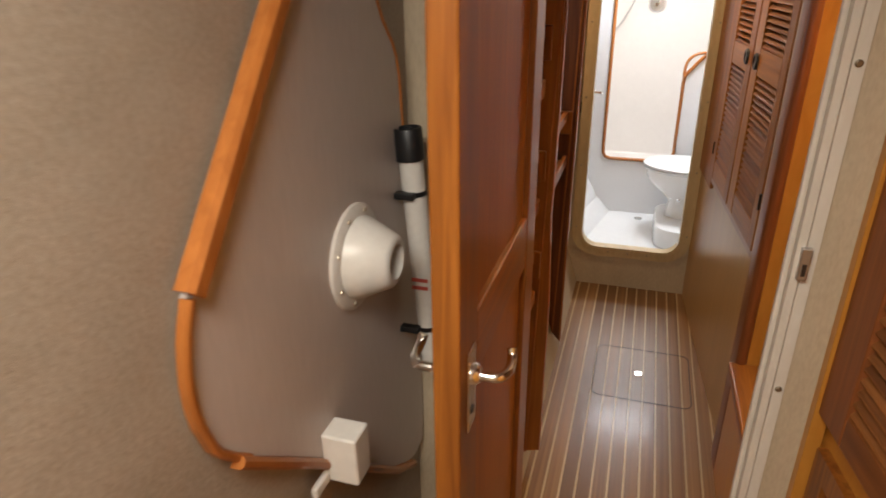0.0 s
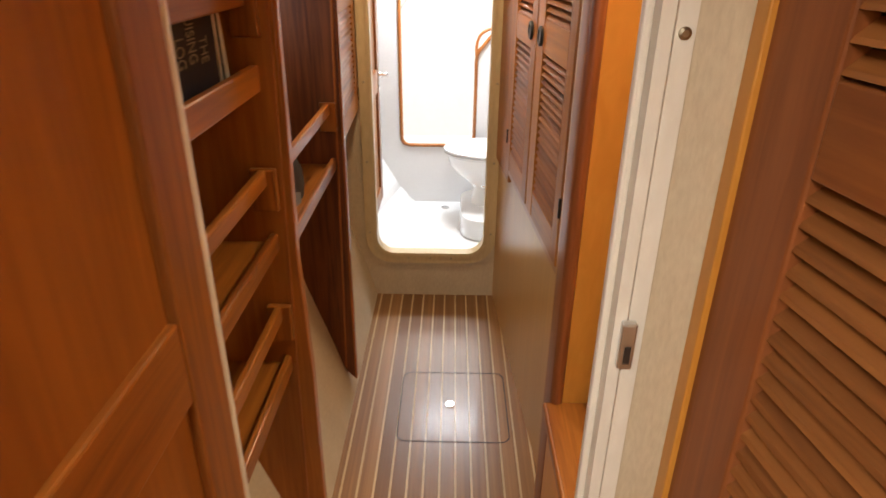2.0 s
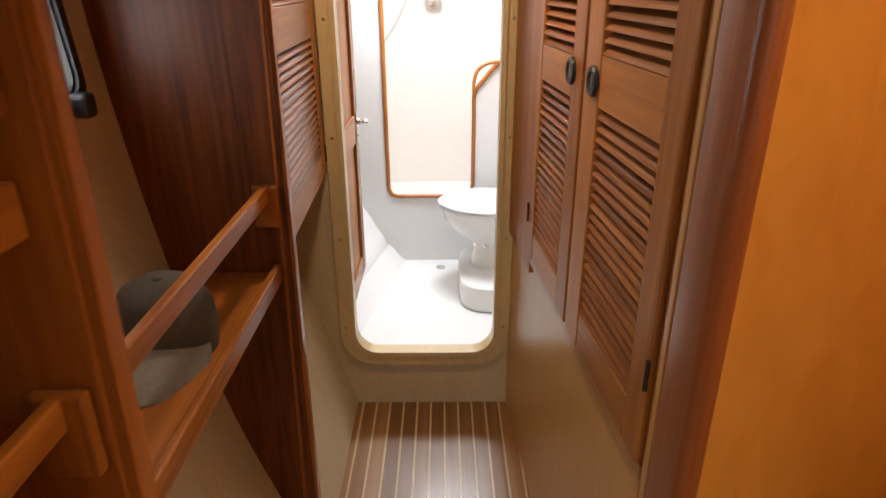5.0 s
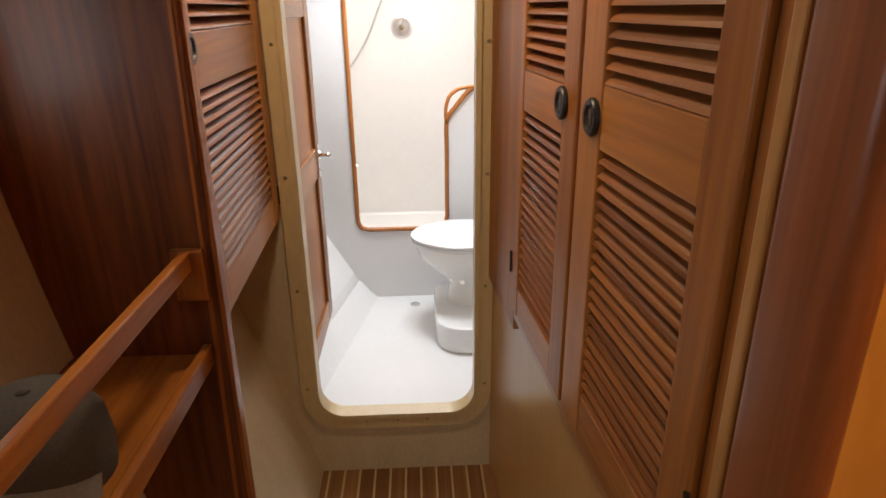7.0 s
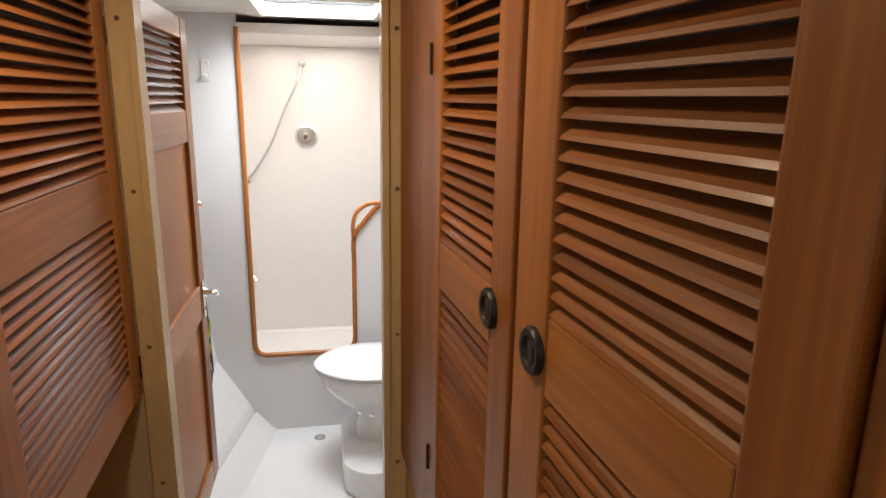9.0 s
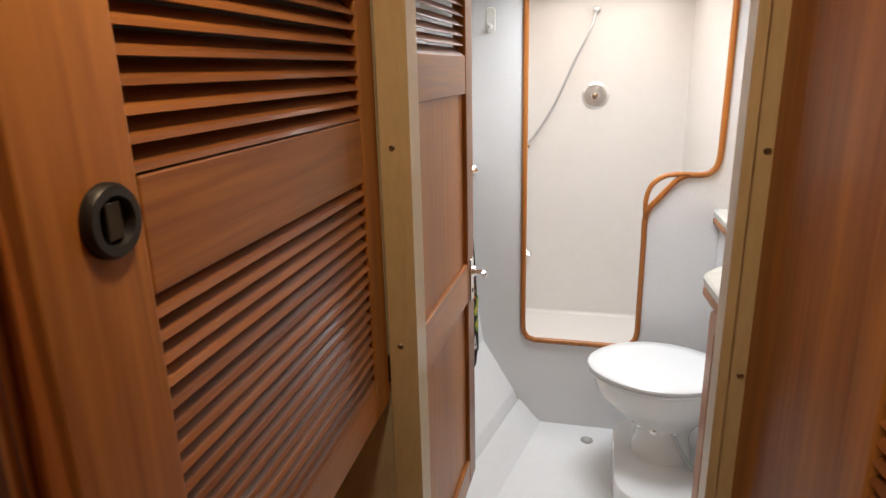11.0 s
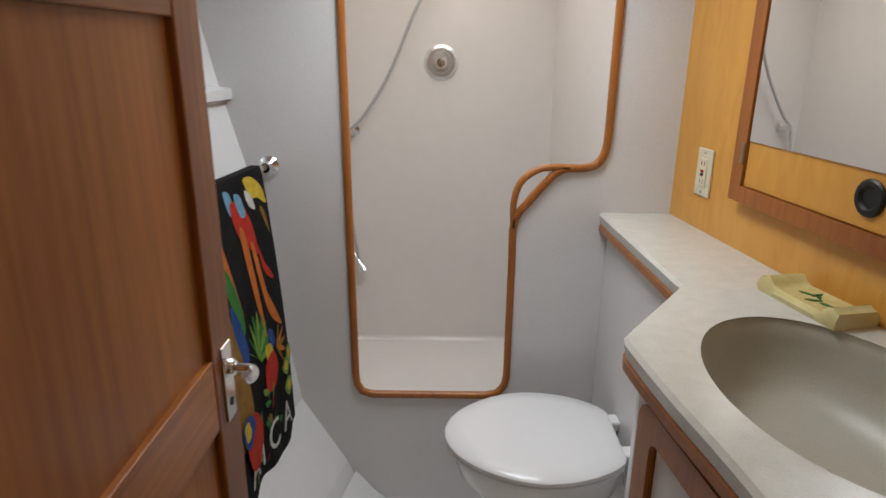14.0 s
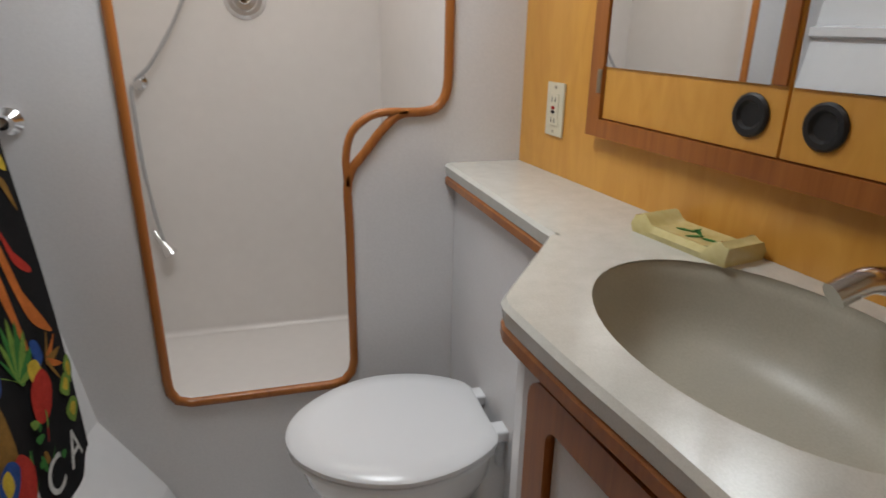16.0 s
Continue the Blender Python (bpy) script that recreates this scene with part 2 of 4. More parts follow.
def ring(outer, inner, axis, a, b):
    """A flat frame between two outlines with as many points each, pushed from a to b."""
    bm = bmesh.new()
    put = {"x": lambda p, d: (d, p[0], p[1]), "y": lambda p, d: (p[0], d, p[1]), "z": lambda p, d: (p[0], p[1], d)}[axis]
    rows = [[bm.verts.new(put(p, d)) for p in pts] for pts, d in ((outer, a), (outer, b), (inner, b), (inner, a))]
    n = len(outer)
    for k in range(4):
        r, q = rows[k], rows[(k + 1) % 4]
        for i in range(n):
            bm.faces.new((r[i], r[(i + 1) % n], q[(i + 1) % n], q[i]))
    return bm


def rounded(x0, x1, z0, z1, r, n=7):
    pts = []
    for cx, cz, a0 in ((x1 - r, z1 - r, 0), (x0 + r, z1 - r, 90), (x0 + r, z0 + r, 180), (x1 - r, z0 + r, 270)):
        for i in range(n):
            a = radians(a0 + 90 * i / (n - 1))
            pts.append((cx + r * math.cos(a), cz + r * math.sin(a)))
    return pts


def lathe(profile, at=(0, 0, 0), direction=(0, 0, 1), n=24, bm=None):
    """Turns (radius, height) pairs round an axis."""
    bm = bm or bmesh.new()
    q = Vector((0, 0, 1)).rotation_difference(Vector(direction).normalized())
    rows = []
    for r, h in profile:
        rows.append([bm.verts.new(Vector(at) + q @ Vector((max(r, 1e-5) * math.cos(math.tau * i / n), max(r, 1e-5) * math.sin(math.tau * i / n), h))) for i in range(n)])
    for k in range(len(rows) - 1):
        for i in range(n):
            bm.faces.new((rows[k][i], rows[k][(i + 1) % n], rows[k + 1][(i + 1) % n], rows[k + 1][i]))
    bm.faces.new(rows[0][::-1])
    bm.faces.new(rows[-1])
    return bm


def smooth_path(points, steps=6, closed=False):
    """A soft curve through the points."""
    pts = [Vector(p) for p in points]
    out, n = [], len(pts)
    for i in range(n if closed else n - 1):
        p0, p1 = pts[(i - 1) % n] if closed or i else pts[0], pts[i]
        p2 = pts[(i + 1) % n]
        p3 = pts[(i + 2) % n] if closed or i + 2 < n else pts[-1]
        for k in range(steps):
            t = k / steps
            out.append(0.5 * (2 * p1 + (p2 - p0) * t + (2 * p0 - 5 * p1 + 4 * p2 - p3) * t * t + (3 * p1 - p0 - 3 * p2 + p3) * t ** 3))
    if not closed:
        out.append(pts[-1])
    return out


def tube(points, r, n=10, bm=None):
    bm = bm or bmesh.new()
    pts = [Vector(p) for p in points]
    rows, up = [], Vector((0.31, 0.17, 0.93)).normalized()
    for i, p in enumerate(pts):
        d = (pts[min(i + 1, len(pts) - 1)] - pts[max(i - 1, 0)]).normalized()
        a = up - d * up.dot(d)
        a.normalize()
        up = a
        c = d.cross(a)
        rows.append([bm.verts.new(p + r * (math.cos(math.tau * k / n) * a + math.sin(math.tau * k / n) * c)) for k in range(n)])
    for i in range(len(rows) - 1):
        for k in range(n):
            bm.faces.new((rows[i][k], rows[i][(k + 1) % n], rows[i + 1][(k + 1) % n], rows[i + 1][k]))
    bm.faces.new(rows[0][::-1])
    bm.faces.new(rows[-1])
    return bm


def strip(points, wide, deep, normal, bm=None):
    """A rectangular moulding along a path in a plane with that normal; its corners are eased."""
    bm = bm or bmesh.new()
    pts, nor = [Vector(p) for p in points], Vector(normal).normalized()
    rows, e = [], min(wide, deep) * 0.28
    for i, p in enumerate(pts):
        d = (pts[min(i + 1, len(pts) - 1)] - pts[max(i - 1, 0)]).normalized()
        s = d.cross(nor).normalized()
        h = wide / 2
        rows.append([bm.verts.new(p + s * a + nor * b) for a, b in ((-h, 0), (-h, deep - e), (-h + e, deep), (h - e, deep), (h, deep - e), (h, 0))])
    for i in range(len(rows) - 1):
        for k in range(6):
            bm.faces.new((rows[i][k], rows[i][(k + 1) % 6], rows[i + 1][(k + 1) % 6], rows[i + 1][k]))
    bm.faces.new(rows[0][::-1])
    bm.faces.new(rows[-1])
    return bm


def sheet(profile, axis, a, b, thick, out):
    """A bent wall: an open outline of (x, z), pushed along y from a to b, and thickened outwards."""
    n = len(profile)
    return slab([*profile, *[(p[0] + out[0] * thick, p[1] + out[1] * thick) for p in reversed(profile)]], axis, a, b)


def basis(p0, p1, z=0.0):
    """Axes of an upright face: x runs along the wall from p0 to p1, z is up."""
    d = Vector((p1[0] - p0[0], p1[1] - p0[1], 0)).normalized()
    y = Vector((0, 0, 1)).cross(d)
    m = Matrix((d, y, (0, 0, 1))).transposed().to_4x4()
    return Matrix.Translation((p0[0], p0[1], z)) @ m


def text_mesh(words, size):
    cu = bpy.data.curves.new("lettering", "FONT")
    cu.body, cu.size, cu.extrude, cu.align_x, cu.align_y = words, size, 0.0004, "CENTER", "CENTER"
    ob = bpy.data.objects.new("lettering", cu)
    me = bpy.data.meshes.new_from_object(ob)
    bpy.data.objects.remove(ob)
    return me


def slat_mesh(length, deep, thick, lean, side):
    """One louvre blade with eased edges, its outer edge low."""
    bm, a = bmesh.new(), radians(lean)
    sec = [(-deep / 2, -thick / 2), (deep / 2 - thick / 2, -thick / 2), (deep / 2, 0), (deep / 2 - thick / 2, thick / 2), (-deep / 2, thick / 2)]
    rows = [[bm.verts.new((x, side * (p * math.cos(a)) , -p * math.sin(a) + q * math.cos(a))) for p, q in sec] for x in (0, length)]
    for k in range(5):
        bm.faces.new((rows[0][k], rows[0][(k + 1) % 5], rows[1][(k + 1) % 5], rows[1][k]))
    bm.faces.new(rows[0])
    bm.faces.new(rows[1][::-1])
    bmesh.ops.recalc_face_normals(bm, faces=bm.faces)
    me = bpy.data.meshes.new("slat")
    bm.to_mesh(me)
    bm.free()
    finish(me, M_SLAT)
    return me


def louvre_door(m, side, w, z0, z1, openings, stiles, pitch, pull=None, hinges=(), hinge_u=0.0, label="", group="", thick=0.02, woods=(M_DOOR_Z, M_DOOR_X)):
    """A framed louvre door on the face m; side says to which side of m's y axis it looks; openings are (low, high)."""
    d = thing("louvre_door", label, "cabinet door", m=m, group=group)
    f0, f1 = (0, thick * side)
    lo, hi = min(f0, f1), max(f0, f1)
    l, r = stiles
    part("stile", box(0, l, lo, hi, z0, z1, 0.003), woods[0], d, local=True)
    part("stile", box(w - r, w, lo, hi, z0, z1, 0.003), woods[0], d, local=True)
    edges = [z0, *[v for o in openings for v in o], z1]
    for k in range(0, len(edges), 2):
        if edges[k + 1] - edges[k] > 0.002:
            part("rail", box(l + 0.0005, w - r - 0.0005, lo + 0.001, hi - 0.001, edges[k], edges[k + 1], 0.002), woods[1], d, local=True)
    me = slat_mesh(w - l - r + 0.006, 0.0235, 0.0060, 38, side)
    for a, b in openings:
        n = int((b - a) / pitch)
        step = (b - a) / n
        for k in range(n):
            hang("slat", me, d, local=True, m=Matrix.Translation((l - 0.003, side * thick * 0.45, a + (k + 0.5) * step)))
    # near-black sheet that stands in for the shade between the slats
    part("gap_shade_sheet", box(l - 0.004, w - r + 0.004, -side * 0.006, -side * 0.002, z0 + 0.03, z1 - 0.03), M_SEAM_SHADE, d, local=True)
    if pull:
        u, z, rad = pull
        p = part("finger_pull", lathe([(rad, 0), (rad, 0.004), (rad * 0.9, 0.007), (rad * 0.66, 0.007), (rad * 0.56, 0.001), (rad * 0.2, 0.0005)], (u, side * thick, z), (0, side, 0), 28), M_BLACK, d, "round black plastic finger pull", True, 40)
        part("latch_tongue", box(u - rad * 0.28, u + rad * 0.28, *sorted((side * (thick + 0.001), side * (thick + 0.005))), z - rad * 0.5, z + rad * 0.5, 0.001), M_BRONZE, p, local=True)
    for z in hinges:
        part("hinge", lathe([(0.0035, -0.022), (0.0035, 0.022)], (hinge_u, side * (thick + 0.001), z), (0, 0, 1), 10), M_BRONZE, d, local=True)
    return d


# ---- structure ----
FRONT = 2.246     # bulkhead with the rounded doorway
STALL = 3.805     # wall in front of the shower stall
LOW = -0.19       # shower room floor

setting("floor_base", box(-0.6, 0.75, -1.6, FRONT, -0.06, -0.008), M_SEAM_SHADE, "dark sub-floor under the teak and holly planks", "floor")
HULL = [(-0.150, -0.01), (-0.168, 0.05), (-0.215, 0.20), (-0.300, 0.46), (-0.375, 0.80), (-0.425, 1.20), (-0.445, 1.68)]
hull_line = [tuple(p.to_2d()) for p in smooth_path([(*p, 0) for p in HULL], 4)]
PORT = (1.150, 1.508, 1.105, 1.305)     # portlight opening: y from, to, z from, to
def hull_cut(z):
    """The hull side's place at height z."""
    for (x0, z0), (x1, z1) in zip(hull_line, hull_line[1:]):
        if z0 <= z <= z1:
            return (x0 + (x1 - x0) * (z - z0) / (z1 - z0), z)
bm = sheet(hull_line, "y", 0.557, PORT[0], 0.03, (-1, -0.2))
join(bm, sheet(hull_line, "y", PORT[1], FRONT, 0.03, (-1, -0.2)))
join(bm, sheet([p for p in hull_line if p[1] < PORT[2]] + [hull_cut(PORT[2])], "y", PORT[0], PORT[1], 0.03, (-1, -0.2)))
join(bm, sheet([hull_cut(PORT[3])] + [p for p in hull_line if p[1] > PORT[3]], "y", PORT[0], PORT[1], 0.03, (-1, -0.2)))
setting("wall_hull_corridor", bm, M_VINYL, "sloping beige vinyl-covered hull side with a portlight opening", "wall", 60)
setting("backdrop_hull_daylight", box(-0.60, -0.59, 0.9, 1.75, 0.9, 1.55), M_DAY, "bright daylight outside the portlight", "backdrop")
setting("ceiling_corridor", box(-0.5, 0.5, 0.541, FRONT, 1.66, 1.70), M_CEIL, "white corridor headliner", "ceiling")
# the cut-out is made up to let the overhead fill through
setting("ceiling_cabin", slab([(-0.6, -1.6), (0.75, -1.6), (0.75, 0.541), (-0.6, 0.541), (-0.6, -0.45), (0.11, -0.45), (0.11, -0.95), (-0.35, -0.95), (-0.35, -0.46), (-0.6, -0.46)], "z", 1.74, 1.77), M_CEIL, "white cabin headliner with an opening left for the added light", "ceiling")

# main bulkhead between cabin and corridor
setting("wall_bulkhead_left", box(-0.50, -0.138, 0.528, 0.556, 0, 1.74), M_VINYL, "beige bulkhead beside the cabin door", "wall")
setting("wall_bulkhead_right", box(0.3465, 0.62, 0.520, 0.540, 0, 1.74), M_VINYL, "beige vinyl bulkhead strip beside the white door frame", "wall")
setting("wall_bulkhead_top", box(-0.138, 0.353, 0.522, 0.540, 1.62, 1.74), M_VINYL, "beige bulkhead over the cabin doorway", "wall")
fr = thing("door_frame", "white moulded cabin door frame with steel strike plate", "door frame", (0.335, 0.56, 0), kind="structure")
part("jamb", slab([(0.313, 0.508), (0.325, 0.508), (0.329, 0.515), (0.346, 0.515), (0.346, 0.540), (0.313, 0.540)], "z", 0.0, 1.62, 0.004), M_FRAMEW, fr)
part("stop_bead", box(0.304, 0.313, 0.524, 0.537, 0, 1.62, 0.003), M_FRAMEW, fr)
part("jamb", box(-0.140, -0.099, 0.528, 0.546, 0, 1.62, 0.007, seg=3), M_FRAMEW, fr)
part("head", box(-0.093, 0.313, 0.518, 0.540, 1.585, 1.62, 0.006), M_FRAMEW, fr)
st = part("strike_plate", box(0.319, 0.334, 0.498, 0.508, 0.914, 0.968, 0.002), material("brushed_steel", (0.72, 0.72, 0.72), 0.34, 1.0), fr, "bright steel strike plate")
part("latch_hole", box(0.324, 0.330, 0.4965, 0.4985, 0.922, 0.942), M_SEAM_SHADE, st)
for z in (1.24, 0.70, 0.42):
    part("screw", lathe([(0.0055, 0), (0.0055, 0.0015), (0.003, 0.003)], (0.337, 0.515, z), (0, -1, 0), 12), M_BRASS, fr)

# cabin shell
setting("wall_cabin_hull", box(-0.46, -0.330, -1.6, 0.527, 0, 1.74), M_FABRIC, "beige textured fabric on the cabin hull side", "wall")
setting("wall_cabin_back", box(-0.6, 0.95, -1.64, -1.6, 0, 1.74), M_VINYL, "plain beige wall closing the cabin", "wall")
C0, C1 = (0.418, 0.512), (0.494, -0.028)
CM = basis(C0, C1)
cab = thing("cabin_locker", "golden veneered cabin locker with teak edging", "locker", m=CM)
part("edge_post", box(0.392, 0.416, 0.494, 0.519, 0.0, 1.74, 0.002), M_ORANGE, cab, "orange veneer edge")
part("lower_panel", box(0.0, 2.2, 0.001, 0.02, 0.0, 0.672), M_ORANGE, cab, "", True)
part("upper_panel", box(0.0, 2.2, 0.001, 0.02, 1.60, 1.74), M_ORANGE, cab, "", True)
part("side_panel", box(0.52, 2.2, 0.001, 0.02, 0.672, 1.60), M_ORANGE, cab, "", True)
part("back", box(0.0, 2.2, 0.10, 0.12, 0.0, 1.74), M_ORANGE, cab, "", True)
pnl = part("panel_mould", ring([(0.03, 0.10), (0.50, 0.10), (0.50, 0.62), (0.03, 0.62)], [(0.075, 0.145), (0.455, 0.145), (0.455, 0.575), (0.075, 0.575)], "y", -0.016, 0.001), M_TEAK_Z, cab, "teak panel frame", True)
louvre_door(CM @ Matrix.Translation((0.004, 0, 0)), -1, 0.50, 0.678, 1.595, [(0.735, 1.150), (1.222, 1.54)], (0.092, 0.075), 0.0205, None, (0.815, 1.46), 0.0, "teak louvre door on the cabin locker with steel hinges", thick=0.022, woods=(M_POST, M_PANEL_X))

# corridor right side: raked wall with a two-door louvre locker
R0, R1 = (0.404, 1.200), (0.325, FRONT)
RM = basis(R0, R1)
RL = (Vector(R1) - Vector(R0)).length
bm = bmesh.new()
box(0, RL, -0.03, 0, 0, 0.632, 0, bm)
box(0, RL, -0.03, 0, 1.56, 1.66, 0, bm)
bm.transform(RM)
setting("wall_corridor_right", bm, M_TAN, "glossy tan panel under the corridor locker", "wall")
bm = box(-0.2, RL + 0.1, -0.32, -0.30, 0, 1.66)
bm.transform(RM)
setting("wall_locker_back", bm, M_TAN, "plain back of the corridor locker", "wall")
loc = thing("locker_frame", "teak face frame round the corridor louvre doors", "locker frame", m=RM)
for a, b, c, d in ((-0.006, 0.027, 0.60, 1.60), (0.402, 0.410, 0.64, 1.58), (0.757, RL - 0.005, 0.60, 1.60)):
    part("frame_stile", box(a, b, -0.004, 0.012, c, d, 0.003), M_DOOR_Z, loc, "", True)
part("frame_rail", box(0.0275, 0.7565, -0.004, 0.012, 0.628, 0.654, 0.003), M_PALE, loc, "pale worn lower rail", True)
part("frame_rail", box(0.0275, 0.7565, -0.004, 0.012, 1.565, 1.60, 0.003), M_TEAK_X, loc, "", True)
louvre_door(RM @ Matrix.Translation((0.029, 0.0, 0)), 1, 0.371, 0.658, 1.56, [(0.728, 1.080), (1.156, 1.50)], (0.056, 0.076), 0.0172, (0.318, 1.116, 0.0235), (0.80, 1.40), 0.0, "warm teak louvre locker door with round black pull", "corridor locker doors")
louvre_door(RM @ Matrix.Translation((0.412, 0.0, 0)), 1, 0.343, 0.658, 1.56, [(0.722, 1.070), (1.140, 1.50)], (0.064, 0.050), 0.0172, (0.060, 1.116, 0.0235), (0.76, 1.40), 0.343, "warm teak louvre locker door with round black pull", "corridor locker doors")
post = thing("corner_post", "dark rounded teak corner post by the steps", "post", (0.40, 1.14, 0))
part("post_face", box(0.376, 0.405, 1.085, 1.174, 0, 1.66, 0.014, seg=4), M_POST, post, smooth=40)
part("post_bead", box(0.379, 0.405, 1.175, 1.193, 0, 1.66, 0.004, seg=3), M_LIGHT, post, "pale teak corner bead")

# companionway steps to the saloon
setting("wall_steps_far", box(0.40, 1.9, 1.100, 1.125, 0, 2.1), M_ORANGE, "smooth orange veneer wall beside the steps", "wall")
setting("wall_steps_near", box(0.36, 1.9, 0.542, 0.556, 0, 2.1), M_ORANGE, "orange veneer wall of the stairwell", "wall")
setting("ceiling_steps", box(0.40, 1.9, 0.541, 1.125, 2.1, 2.14), M_CEIL, "white headliner over the steps", "ceiling")
setting("wall_over_steps", box(0.40, 0.42, 0.558, 1.084, 1.66, 2.1), M_CEIL, "white band over the stair opening", "wall")
setting("wall_saloon_end", box(1.9, 1.93, 0.541, 1.125, 0, 2.14), M_CEIL, "plain pale wall closing the saloon side", "wall")
for k in range(5):
    x, z = 0.372 + 0.145 * k, 0.385 + 0.211 * k
    s_ = thing("step", "solid teak companionway step with rounded nosing", "step", (x, 0.85, z), group="companionway steps")
    part("tread", box(x - 0.012, x + 0.160, 0.558, 1.098, z - 0.026, z, 0.007, seg=3), M_TEAK_Y, s_, "worn teak tread")
    part("riser", box(x + 0.006, x + 0.020, 0.558, 1.098, z - 0.211 if k else 0.0, z - 0.026), M_ORANGE, s_)

# bulkhead with the rounded doorway
bm = bmesh.new()
box(-0.95, -0.150, FRONT, FRONT + 0.025, LOW, 1.70, 0, bm)
box(0.285, 0.95, FRONT, FRONT + 0.025, LOW, 1.70, 0, bm)
box(-0.150, 0.285, FRONT, FRONT + 0.025, LOW, 0.198, 0, bm)
box(-0.150, 0.285, FRONT, FRONT + 0.025, 1.614, 1.70, 0, bm)
setting("wall_front_bulkhead", bm, M_VINYL, "beige vinyl bulkhead round the rounded doorway", "wall")
dw = thing("doorway_trim", "cream rounded doorway moulding with screws", "door frame", (0.067, FRONT, 0.16), kind="structure")
out, mid, inn = rounded(-0.190, 0.325, 0.153, 1.650, 0.108), rounded(-0.156, 0.291, 0.187, 1.620, 0.078), rounded(-0.143, 0.278, 0.200, 1.607, 0.068)
part("moulding", ring(out, mid, "y", FRONT - 0.013, FRONT), M_CREAM, dw, "", smooth=30)
part("inner_lip", ring(mid, inn, "y", FRONT - 0.020, FRONT + 0.028), M_CREAM, dw, "raised inner lip", smooth=30)
part("back_moulding", ring(out, mid, "y", FRONT + 0.025, FRONT + 0.035), M_CREAM, dw, smooth=30)
for x in (-0.172, 0.307):
    for z in (0.285, 0.577, 0.872, 1.173, 1.47):
        part("screw", lathe([(0.0045, 0), (0.0045, 0.001), (0.0028, 0.0025)], (x, FRONT - 0.013, z), (0, -1, 0), 10), M_BRASS, dw)
for x in (-0.02, 0.067, 0.15):
    part("screw", lathe([(0.004, 0), (0.004, 0.001), (0.0026, 0.0022)], (x, FRONT - 0.013, 0.175), (0, -1, 0), 10), M_BRASS, dw)

# ---- corridor left: shelves, dividers and locker ----
def divider(y, pts, label):
    d = thing("divider_panel", label, "shelf divider", (pts[0][0], y, pts[0][1]))
    # the far divider's shade is put into its darker colour
    part("panel", slab(pts, "y", y, y + 0.018), M_TEAK_SHADED if y > 1.2 else M_PANEL, d)
    edge = [p for p in pts if p[0] > -0.2]
    part("edge_strip", strip([(p[0] - 0.0005, y + 0.009, p[1]) for p in edge], 0.022, 0.006, (1, 0, 0)), M_TRIMWOOD, d, "rounded solid edge")
    return d


A = [(-0.126, 0.06), (-0.124, 0.55), (-0.132, 0.80), (-0.127, 1.04), (-0.124, 1.66), (-0.46, 1.66), (-0.44, 1.20), (-0.385, 0.80), (-0.31, 0.46), (-0.228, 0.20), (-0.165, 0.045)]
B = [(-0.150, 0.055), (-0.150, 0.47), (-0.146, 0.90), (-0.144, 1.66), (-0.46, 1.66), (-0.44, 1.20), (-0.385, 0.80), (-0.31, 0.46), (-0.228, 0.20), (-0.18, 0.09)]
divider(0.972, A, "varnished teak divider with a pointed foot")
divider(1.600, B, "varnished teak divider with a pointed foot")
setting("wall_shelf_near", slab([(-0.135, 0.03), (-0.135, 1.66), (-0.46, 1.66), (-0.44, 1.20), (-0.385, 0.80), (-0.31, 0.46), (-0.228, 0.20)], "y", 0.5565, 0.572), M_PANEL, "teak veneer lining behind the cabin bulkhead", "wall")


def hull_x(z):
    for (x0, z0), (x1, z1) in zip(HULL, HULL[1:]):
        if z0 <= z <= z1:
            return x0 + (x1 - x0) * (z - z0) / (z1 - z0)
    return HULL[-1][0]


def shelf(y0, y1, z, front, lip, rail, label):
    s = thing("shelf", label, "shelf", (front, (y0 + y1) / 2, z), group="corridor shelves")
    part("board", slab([(front - 0.030, z - 0.012), (front - 0.030, z), (hull_x(z) - 0.004, z), (hull_x(z - 0.012) - 0.004, z - 0.012)], "y", y0, y1), M_TEAK_Y, s)
    part("lip", box(front - 0.030, front - 0.016, y0, y1, z - 0.016, z + lip - 0.016, 0.004, seg=3), M_TEAK_Y, s)
    part("fiddle_rail", box(front - 0.036, front - 0.022, y0 + 0.004, y1 - 0.004, rail, rail + 0.030, 0.004, seg=3), M_TEAK_Y, s)
    for y in (y0, y1 - 0.014):
        part("cleat", box(front - 0.050, front - 0.006, y, y + 0.014, rail - 0.045, rail + 0.031, 0.003), M_TEAK_Z, s)
    return s


shelf(0.574, 0.970, 1.110, -0.141, 0.042, 1.222, "teak book shelf with a deep front lip and fiddle rail")
shelf(0.574, 0.970, 0.831, -0.140, 0.034, 0.938, "teak shelf with a fiddle rail")
shelf(0.574, 0.970, 0.572, -0.140, 0.034, 0.674, "teak shelf with a fiddle rail")
shelf(0.992, 1.598, 0.772, -0.150, 0.034, 0.909, "teak shelf with a fiddle rail holding a cap")
LM = basis((-0.190, 1.645), (-0.212, 2.230))
louvre_door(LM, -1, 0.592, 0.775, 1.60, [(0.836, 1.134), (1.216, 1.54)], (0.092, 0.064), 0.0175, (0.060, 1.194, 0.0235), (0.83, 1.45), 0.592, "teak louvre door of the hull-side locker", thick=0.018)
lk = thing("hull_locker", "teak carcass of the hull-side locker", "locker", m=LM)
part("bottom", box(0.0, 0.585, 0.004, 0.20, 0.772, 0.786), M_TEAK_X, lk, local=True)
